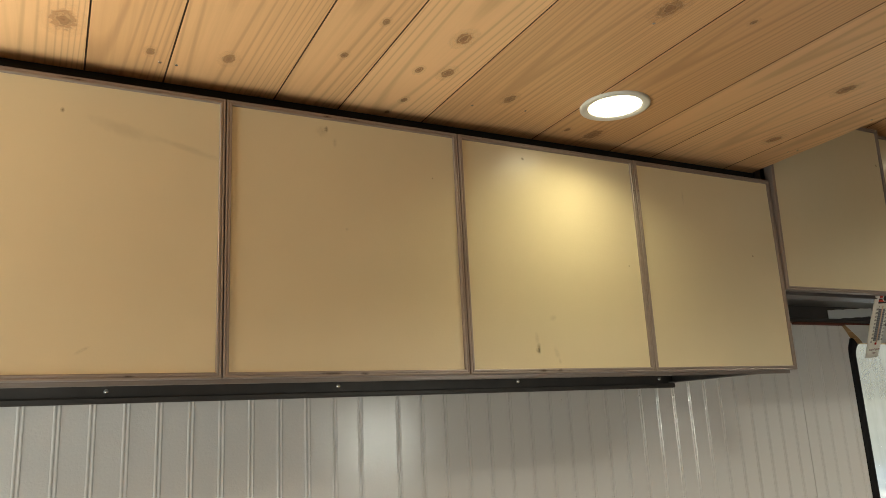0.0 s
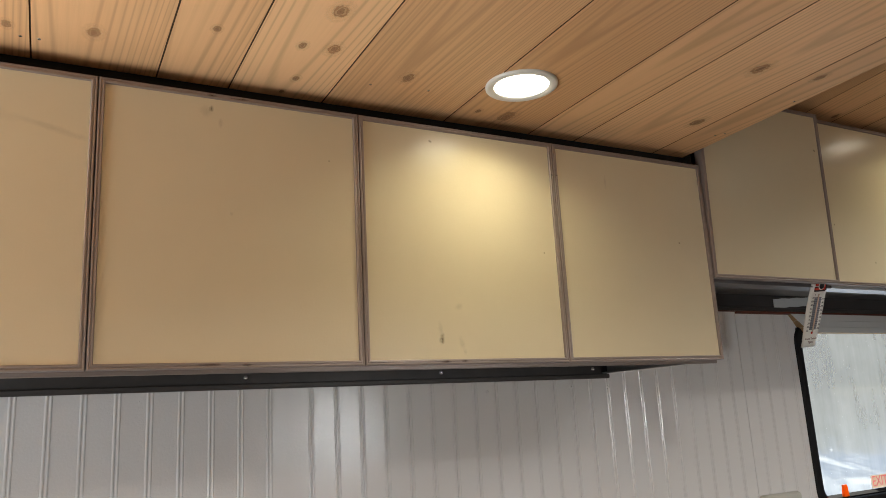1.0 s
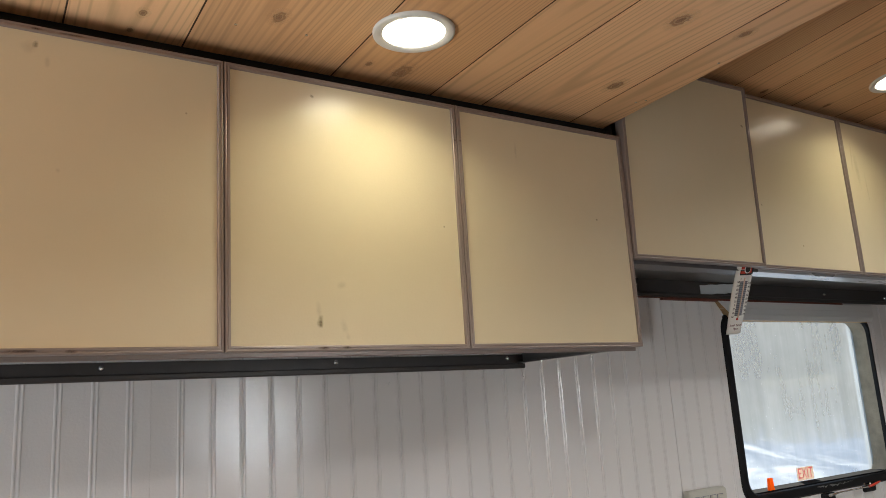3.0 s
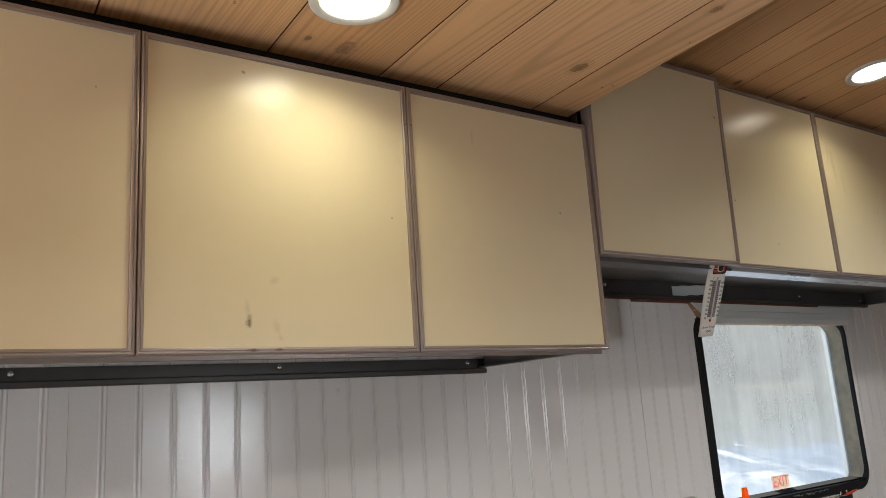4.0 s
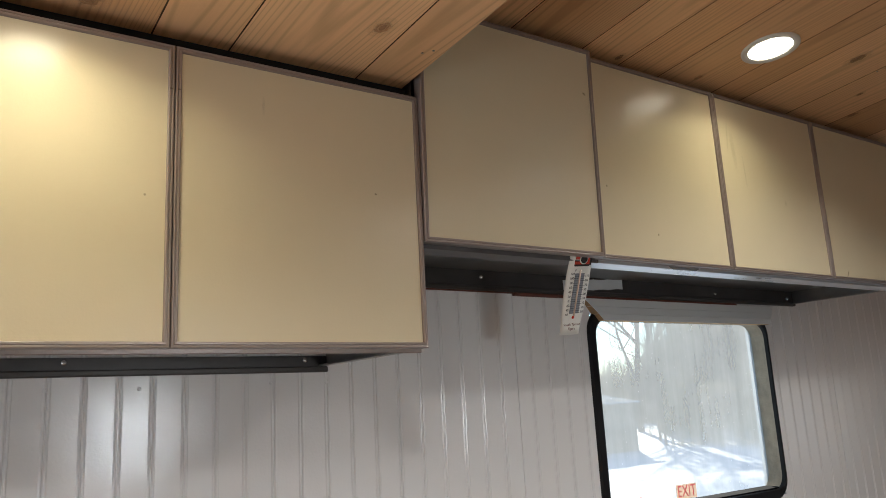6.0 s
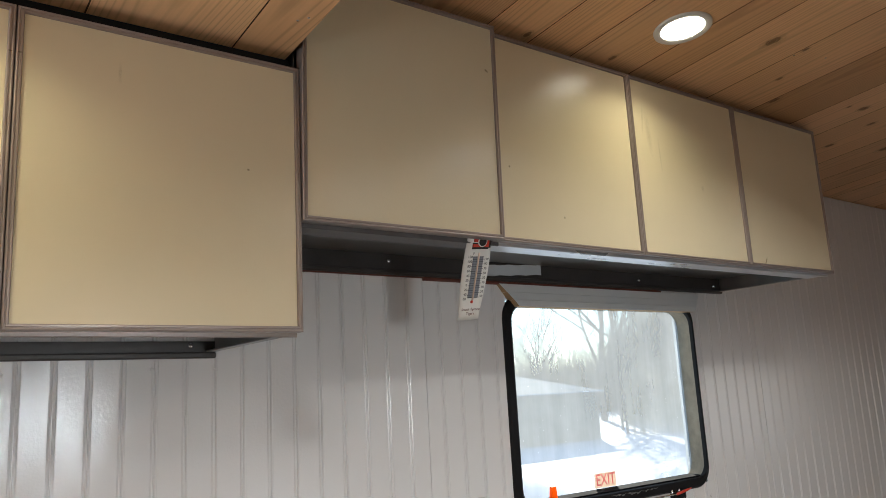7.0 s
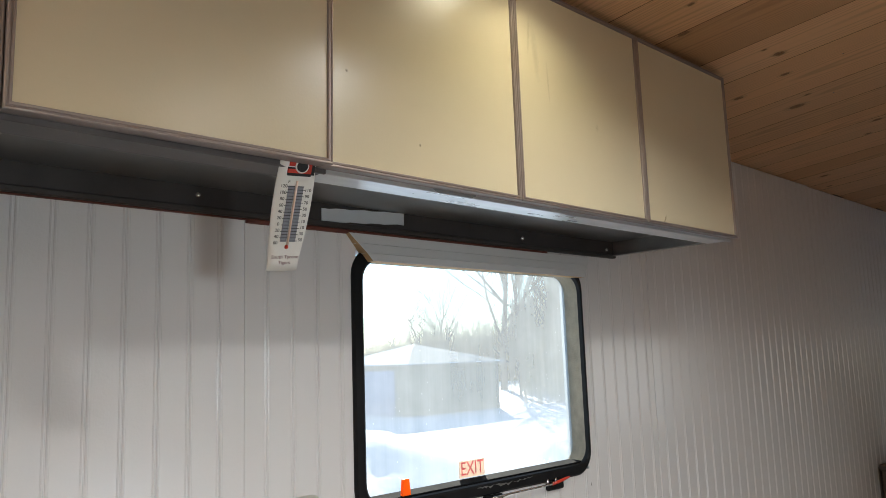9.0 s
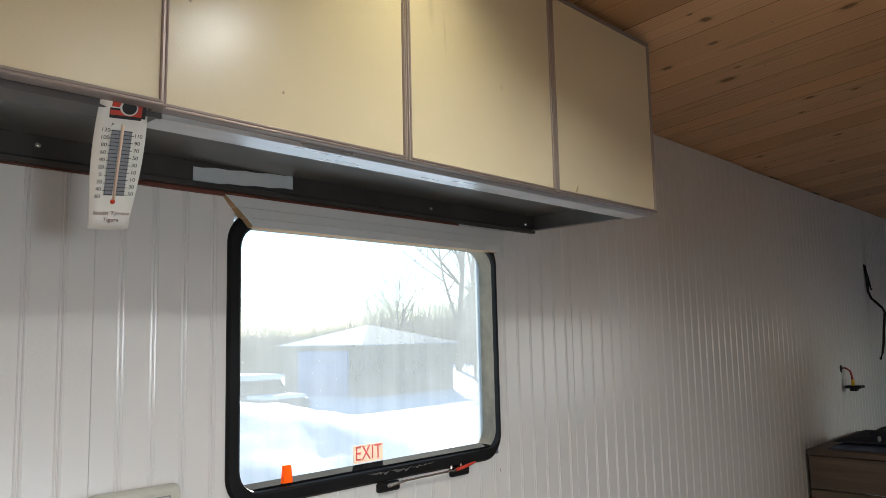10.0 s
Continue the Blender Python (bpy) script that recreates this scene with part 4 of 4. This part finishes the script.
for x, long, deep in ((4.55, 0.055, 0.013), (5.08, 0.045, 0.008), (5.40, 0.10, 0.011), (6.15, 0.06, 0.009)):
    bm = bmesh.new()
    n = 9
    rows = []
    for k in range(n + 1):
        px = x - long + 2 * long * k / n
        drop = deep * math.sin(math.pi * k / n) * random.uniform(0.5, 1.0) + 0.0008
        rows.append([bm.verts.new((px, y, z)) for y, z in ((WALL_Y - 0.0012, 2.1405), (WALL_Y - 0.0012, 2.1365 - drop), (WALL_Y + 0.003, 2.1365 - drop), (WALL_Y + 0.003, 2.1405))])
    for a, b in zip(rows, rows[1:]):
        for k in range(4):
            bm.faces.new((a[k], a[(k + 1) % 4], b[(k + 1) % 4], b[k]))
    bm.faces.new(rows[0][::-1]), bm.faces.new(rows[-1])
    part("chipped_edge", bm, RUBBER_OR_SHADE, wall_north, "dark chipped gap under the ceiling boards")

# ---- far end: dresser, clothes, loose wires ----
dresser = tagged(thing("dresser", (4.95, 1.03, 0)), "weathered brown wooden dresser against the side wall", "dresser")


def dresser_part(name, lo, hi, bevel=0.003):
    return boxed(name, [a - b for a, b in zip(lo, (4.95, 1.03, 0))], [a - b for a, b in zip(hi, (4.95, 1.03, 0))], DARK_WOOD, dresser, bevel)


dresser_part("top_board", (4.615, 0.30, 1.000), (5.32, 1.352, 1.022))
for z0, z1 in ((0.865, 0.998), (0.655, 0.861), (0.44, 0.651), (0.22, 0.436), (0.0, 0.216)):
    dresser_part("board", (4.63, 0.305, z0), (4.652, 1.350, z1))
dresser_part("side_board", (4.652, 1.328, 0), (5.31, 1.350, 0.998))
dresser_part("side_board", (4.652, 0.305, 0), (5.31, 0.327, 0.998))


def folded_cloth(name, at, size, mat, label, seed, layers=2, stripe=None):
    random.seed(seed)
    cloth = tagged(thing(name, at), label, "clothes")
    for k in range(layers):
        bm = bmesh.new()
        bmesh.ops.create_grid(bm, x_segments=22, y_segments=22, size=0.5)
        hgt = size[2] / layers
        for v in bm.verts:
            x, y = v.co.x, v.co.y
            edge = max(0.0, 1 - (2 * max(abs(x), abs(y))) ** 6)
            lump = noise.noise(Vector((x * 5 + seed, y * 5, k * 3.1))) * 0.35 + noise.noise(Vector((x * 13, y * 13 + seed, k))) * 0.12
            v.co = Vector((x * size[0] * (1 - 0.08 * k), y * size[1] * (1 - 0.06 * k), hgt * k + max(0.004, hgt * edge * (1 + lump))))
        ext = bmesh.ops.extrude_face_region(bm, geom=bm.faces[:])
        for g in ext["geom"]:
            if isinstance(g, bmesh.types.BMVert):
                g.co.z = hgt * k + 0.001
        part("fold", bm, mat[k % len(mat)], cloth, "", True)
    return cloth


folded_cloth("folded_jeans", (4.84, 1.02, 1.022), (0.36, 0.52, 0.056), [SLATE, NAVY], "folded slate and navy clothes lying on the dresser", 3, 2)
folded_cloth("folded_shirt", (4.84, 0.97, 1.048), (0.30, 0.40, 0.062), [NAVY], "crumpled black shirt with grey stripes on the folded clothes", 8, 1)
folded_cloth("white_bag", (4.98, 0.60, 1.022), (0.30, 0.26, 0.33), [LINEN], "white cloth bag standing on the dresser", 5, 1)

shirt = bpy.data.objects["folded_shirt"]
for k in range(5):
    boxed("stripe", (-0.152, -0.02 + 0.036 * k, 0.006), (-0.138, -0.008 + 0.036 * k, 0.034 + 0.003 * (k % 2)), LINEN_GREY, shirt, 0.004)

wires = tagged(thing("wire_pair", (5.220, WALL_Y, 1.317)), "red and yellow wires with a black connector hanging from the wall", "wires")
bm = bmesh.new()
rr = lathe(bm, [(0.016, 0.0), (0.018, -0.004), (0.010, -0.006)], (0, 0, 0), "y", 16)
bm.faces.new(rr[-1])
part("grommet", bm, RUBBER_OR_SHADE, wires)
for k, mat in enumerate((DARK_RED, RED)):
    bm = bmesh.new()
    tube(bm, [(0.004 * k, -0.004, 0.003), (0.01 + 0.01 * k, -0.018, 0.004), (0.02 + 0.012 * k, -0.034, -0.010), (0.02 + 0.014 * k, -0.040, -0.040), (0.02 + 0.014 * k, -0.042, -0.062)], 0.003, 8)
    part("wire", bm, mat, wires)
    bm = bmesh.new()
    tube(bm, [(0.02 + 0.014 * k, -0.042, -0.05), (0.02 + 0.014 * k, -0.042, -0.078)], 0.006, 8)
    part("crimp", bm, plain("yellow_crimp", (0.75, 0.45, 0.03), 0.4), wires)
bm = bmesh.new()
box(bm, (-0.01, -0.082, -0.090), (0.07, -0.012, -0.078), 0.004)
box(bm, (0.01, -0.060, -0.103), (0.05, -0.030, -0.089), 0.003)
part("connector", bm, RUBBER_OR_SHADE, wires)

cable = tagged(thing("hanging_cable", (5.745, WALL_Y, 1.834)), "loose black cable hanging out of the side wall", "cable")
bm = bmesh.new()
pts = [(0, 0, 0), (0.0, -0.008, -0.004), (0.0, -0.012, -0.06), (0.0, -0.014, -0.14), (0.01, -0.024, -0.175), (0.02, -0.045, -0.20), (0.03, -0.066, -0.225), (0.035, -0.075, -0.25), (0.03, -0.066, -0.33), (0.02, -0.062, -0.40), (0.0, -0.058, -0.455), (-0.02, -0.05, -0.49)]
tube(bm, pts, 0.0065, 8)
part("cord", bm, RUBBER_OR_SHADE, cable)
bm = bmesh.new()
tube(bm, [(0.004, -0.004, -0.004), (0.012, -0.012, -0.05), (0.008, -0.022, -0.11), (0.002, -0.03, -0.13)], 0.006, 8)
part("cord", bm, RUBBER_OR_SHADE, cable)

# ---- outdoors ----
GROUND = -1.0
bm = bmesh.new()
bmesh.ops.create_grid(bm, x_segments=110, y_segments=110, size=1.0)
for v in bm.verts:
    x = math.copysign(abs(v.co.x) ** 2.6, v.co.x) * 1500
    y = math.copysign(abs(v.co.y) ** 2.6, v.co.y) * 1500
    far = min(1.0, math.hypot(x, y) / 8)
    bump = noise.noise(Vector((x * 0.13, y * 0.13, 0))) * 0.13 + noise.noise(Vector((x * 0.6, y * 0.6, 3))) * 0.03
    v.co = Vector((x, y, GROUND + bump * far))
for f in bm.faces:
    f.smooth = True
tagged(finish("ground", bm, SNOW), "snow-covered ground in winter sun", "snow", kind="structure")

bank = bmesh.new()
bmesh.ops.create_grid(bank, x_segments=90, y_segments=40, size=0.5)
for v in bank.verts:
    x, y = 11.5 + v.co.x * 26, 12.0 + v.co.y * 12
    ridge = max(0.0, 1 - (v.co.y * 2) ** 2) ** 1.5
    a = (x - 1.3) / 11.8
    tall = 0.22 + 1.22 / (1 + math.exp((a - 0.80) * 26)) + 0.10 / (1 + math.exp((1.12 - a) * 22))
    lump = 1 + 0.16 * noise.noise(Vector((x * 0.7, y * 0.7, 2))) + 0.05 * noise.noise(Vector((x * 2.3, y * 2.3, 9)))
    side = min(1.0, (0.5 - abs(v.co.x)) * 8)
    v.co = Vector((x, y, GROUND - 0.15 + (tall + 0.15) * ridge * lump * side))
for f in bank.faces:
    f.smooth = True
tagged(finish("snow_bank", bank, SNOW), "ploughed bank of sunlit snow across the yard", "snow bank")

garage = tagged(thing("garage", (26.0, 28.5, GROUND)), "small square garage with a snowy hip roof in shade", "garage")
H, E = 2.87, 2.17
bm = bmesh.new()
box(bm, (-H, -H, -0.1), (H, H, E))
for k in range(15):
    z = 0.15 * k + 0.02
    for a, b in (((-H - 0.012, -H - 0.012), (H + 0.012, -H)), ((-H - 0.012, -H), (-H, H + 0.012))):
        box(bm, (a[0], a[1], z), (b[0], b[1], z + 0.14))
part("wall", bm, SIDING, garage)
boxed("fascia", (-H - 0.24, -H - 0.24, E - 0.02), (H + 0.24, H + 0.24, E + 0.065), SIDING, garage)
bm = bmesh.new()
o = H + 0.26
base = [bm.verts.new(p) for p in ((-o, -o, E + 0.07), (o, -o, E + 0.07), (o, o, E + 0.07), (-o, o, E + 0.07))]
rim = [bm.verts.new((v.co.x * 0.985, v.co.y * 0.985, E + 0.10)) for v in base]
peak = bm.verts.new((0, 0, E + 1.03))
for k in range(4):
    bm.faces.new((base[k], base[(k + 1) % 4], rim[(k + 1) % 4], rim[k]))
    bm.faces.new((rim[k], rim[(k + 1) % 4], peak)).material_index = 1 if k == 0 else 0
bm.faces.new(base[::-1])
part("roof", bm, [SNOW, painted("thin_snow_on_shingles", (0.30, 0.30, 0.30), 0.85, 0.0, 0.45, 12.0, 1.1, 0.4, 0.02, 0.5, (0.3, 2, 6))], garage, "roof under snow, one slope half bare")
gdoor = boxed("garage_door", (-H - 0.05, -1.95, 0), (-H - 0.012, 1.75, 2.0), DOOR_BLUE_SHADE, garage)
for k in range(4):
    boxed("door_panel", (-H - 0.07, -1.92, 0.03 + 0.5 * k), (-H - 0.05, 1.72, 0.48 + 0.5 * k), DOOR_BLUE_SHADE, gdoor, 0.01)

car = tagged(thing("parked_car", (14.2, 20.6, GROUND)), "dark car parked outside under a thick cap of snow", "car")
bm = bmesh.new()
box(bm, (-0.85, -2.1, 0.28), (0.85, 2.1, 0.86), 0.14, 0, 3)
part("body", bm, CAR_PAINT, car)
bm = bmesh.new()
vs = box(bm, (-0.75, -1.2, 0.82), (0.75, 1.3, 1.36))
for v in vs:
    if v.co.z > 1:
        v.co.x *= 0.82
        v.co.y *= 0.72
part("cabin", bm, FAR_GLASS, car)
bm = bmesh.new()
box(bm, (-0.62, -0.95, 1.35), (0.62, 0.95, 1.52), 0.07, 0, 2)
box(bm, (-0.74, -2.0, 0.85), (0.74, -1.1, 0.97), 0.05, 0, 2)
part("snow_cap", bm, SNOW, car, "thick snow cap")
for x in (-0.8, 0.8):
    for y in (-1.3, 1.35):
        bm = bmesh.new()
        tube(bm, [(x - 0.1, y, 0.31), (x + 0.1, y, 0.31)], 0.31, 20)
        part("wheel", bm, RUBBER_OR_SHADE, car)


def bare_tree(x, y, high, thick, seed, lean=0.0, label="tall bare winter tree behind the garage"):
    """A leafless tree: trunk, forked limbs and many thin twigs."""
    rng = random.Random(seed)
    tree = tagged(thing("bare_tree", (x, y, GROUND)), label, "tree", "bare winter trees")
    trunk, twigs = bmesh.new(), bmesh.new()

    def grow(bm, start, way, length, radius, level):
        pts, p, d = [start], start.copy(), way.normalized()
        n = 5
        for k in range(n):
            d = (d + Vector((rng.uniform(-1, 1), rng.uniform(-1, 1), rng.uniform(-0.2, 0.6))) * (0.10 + 0.05 * level)).normalized()
            p = p + d * length / n
            pts.append(p.copy())
        tube(bm, pts, [radius * (1 - 0.62 * k / n) for k in range(n + 1)], 7 if level < 2 else 3)
        if level < 5:
            for k in range(11 if level == 0 else rng.choice((3, 4))):
                at = rng.uniform(0.3, 1.0) if level else rng.uniform(0.22, 1.0)
                i = min(n - 1, int(at * n))
                q = pts[i].lerp(pts[i + 1], at * n - i)
                out = Vector((rng.uniform(-1, 1), rng.uniform(-1, 1), rng.uniform(0.1, 0.9))).normalized()
                grow(trunk if level == 0 else twigs, q, d * 0.55 + out, length * rng.uniform(0.48, 0.72), radius * 0.46, level + 1)

    grow(trunk, Vector((0, 0, -0.2)), Vector((lean, 0, 1)), high * 0.62, thick, 0)
    part("trunk", trunk, BARK, tree)
    part("crown", twigs, BARK, tree)
    return tree


for k, (x, y, high, thick) in enumerate(((43.0, 38.0, 21, 0.25), (46.2, 39.0, 19, 0.20), (39.0, 41.0, 8, 0.08), (41.0, 42.0, 9, 0.09), (37.5, 41.0, 7, 0.07), (52.0, 36.0, 17, 0.24), (60.0, 38.0, 18, 0.25), (70.0, 40.0, 18, 0.25), (58.0, 44.0, 16, 0.2))):
    bare_tree(x, y, high, thick, 20 + k, 0.04 * (k % 3 - 1))

for k, (x, y, high, thick) in enumerate(((32.5, 27.0, 5.0, 0.07), (35.0, 29.5, 6.5, 0.08), (37.5, 27.5, 5.5, 0.07), (39.5, 31.0, 7.0, 0.09), (42.5, 30.0, 6.5, 0.08), (47.0, 33.0, 8.0, 0.10))):
    bare_tree(x, y, high, thick, 60 + k, 0.05 * (k % 3 - 1), "leafless brown thicket tree beside the garage")

# far woods and dry brush
rng = random.Random(7)
verts, faces = [], []


def stick(x, y, z, high, lean, w):
    dx, dy = lean * high, rng.uniform(-0.2, 0.2) * high
    i = len(verts)
    for a in (0, 2.1, 4.2):
        verts.append((x + w * math.cos(a), y + w * math.sin(a), z))
    for a in (0, 2.1, 4.2):
        verts.append((x + dx + 0.3 * w * math.cos(a), y + dy + 0.3 * w * math.sin(a), z + high))
    faces.extend(((i, i + 1, i + 4, i + 3), (i + 1, i + 2, i + 5, i + 4), (i + 2, i, i + 3, i + 5)))


for k in range(38000):
    a = rng.uniform(0.35, 2.6)
    d = rng.uniform(62, 112)
    x, y = 1.3 + a * d * 0.8, d * 0.8
    low = 2.1 + 1.5 * min(1.0, max(0.0, a - 0.75) / 0.25) + 7.5 * min(1.0, max(0.0, a - 1.12) / 0.3)
    if k % 3 == 0:
        stick(x, y, GROUND, rng.uniform(0.4, 0.75) * low * (1 + d / 90), rng.uniform(-0.5, 0.5), rng.uniform(0.05, 0.13))
    else:
        stick(x, y, GROUND, rng.uniform(0.5, 1.08) * low * (1 + d / 90), rng.uniform(-0.6, 0.6), rng.uniform(0.012, 0.04))
for k in range(14000):
    a, d = rng.uniform(1.15, 2.5), rng.uniform(33, 58)
    tall = 6.0 + 4.0 * noise.noise(Vector((a * 6, d * 0.2, 1)))
    if k % 9 == 0:
        stick(1.3 + a * d, d, GROUND, tall * rng.uniform(0.8, 1.3), rng.uniform(-0.06, 0.06), rng.uniform(0.06, 0.13))
    else:
        stick(1.3 + a * d, d, GROUND + rng.uniform(0.0, 0.5) * tall, tall * rng.uniform(0.25, 0.6), rng.uniform(-0.7, 0.7), rng.uniform(0.015, 0.04))
me = bpy.data.meshes.new("far_woods")
me.from_pydata(verts, [], faces)
me.materials.append(BRUSH)
tagged(new("far_woods", me), "hazy line of bare brown winter woods", "woods", kind="stuff")
verts, faces = [], []
for k in range(3600):
    x, y = rng.uniform(31, 66), rng.uniform(19, 33)
    if noise.noise(Vector((x * 0.16, y * 0.16, 5))) < -0.05:
        continue
    for j in range(2):
        stick(x, y, GROUND, rng.uniform(0.5, 1.7), rng.uniform(-0.5, 0.5), rng.uniform(0.006, 0.02))
me = bpy.data.meshes.new("dry_brush")
me.from_pydata(verts, [], faces)
me.materials.append(BRUSH)
tagged(new("dry_brush", me), "dry brown brush standing in the snow", "brush", kind="stuff")

# ---- beadboard sheets of the wall ----
for k, (x0, x1, first) in enumerate(((X0, -0.650, X0 + 0.03), (-0.650, 0.567, -0.650 + 0.0285), (0.567, 1.763, 0.6135), (1.763, 2.990, 1.8035), (2.990, 4.209, 3.030), (4.209, 5.428, 4.250), (5.428, 6.647, 5.468), (6.647, X1, 6.687))):
    bead_panel(x0, x1, first, 0.0503, WALL_Y + (0.0, 0.0, 0.002, 0.0, -0.0018, 0.0, 0.0, 0.0)[k], roof(WALL_Y) - (0.0 if k < 4 else 0.003 + 0.002 * (k % 2)), wall_north, WHITE_ROLLED if k in (1, 2) else WHITE, (0.7, 0.7, 0.7, 0.6, 0.4, 0.4, 0.4, 0.4)[k])
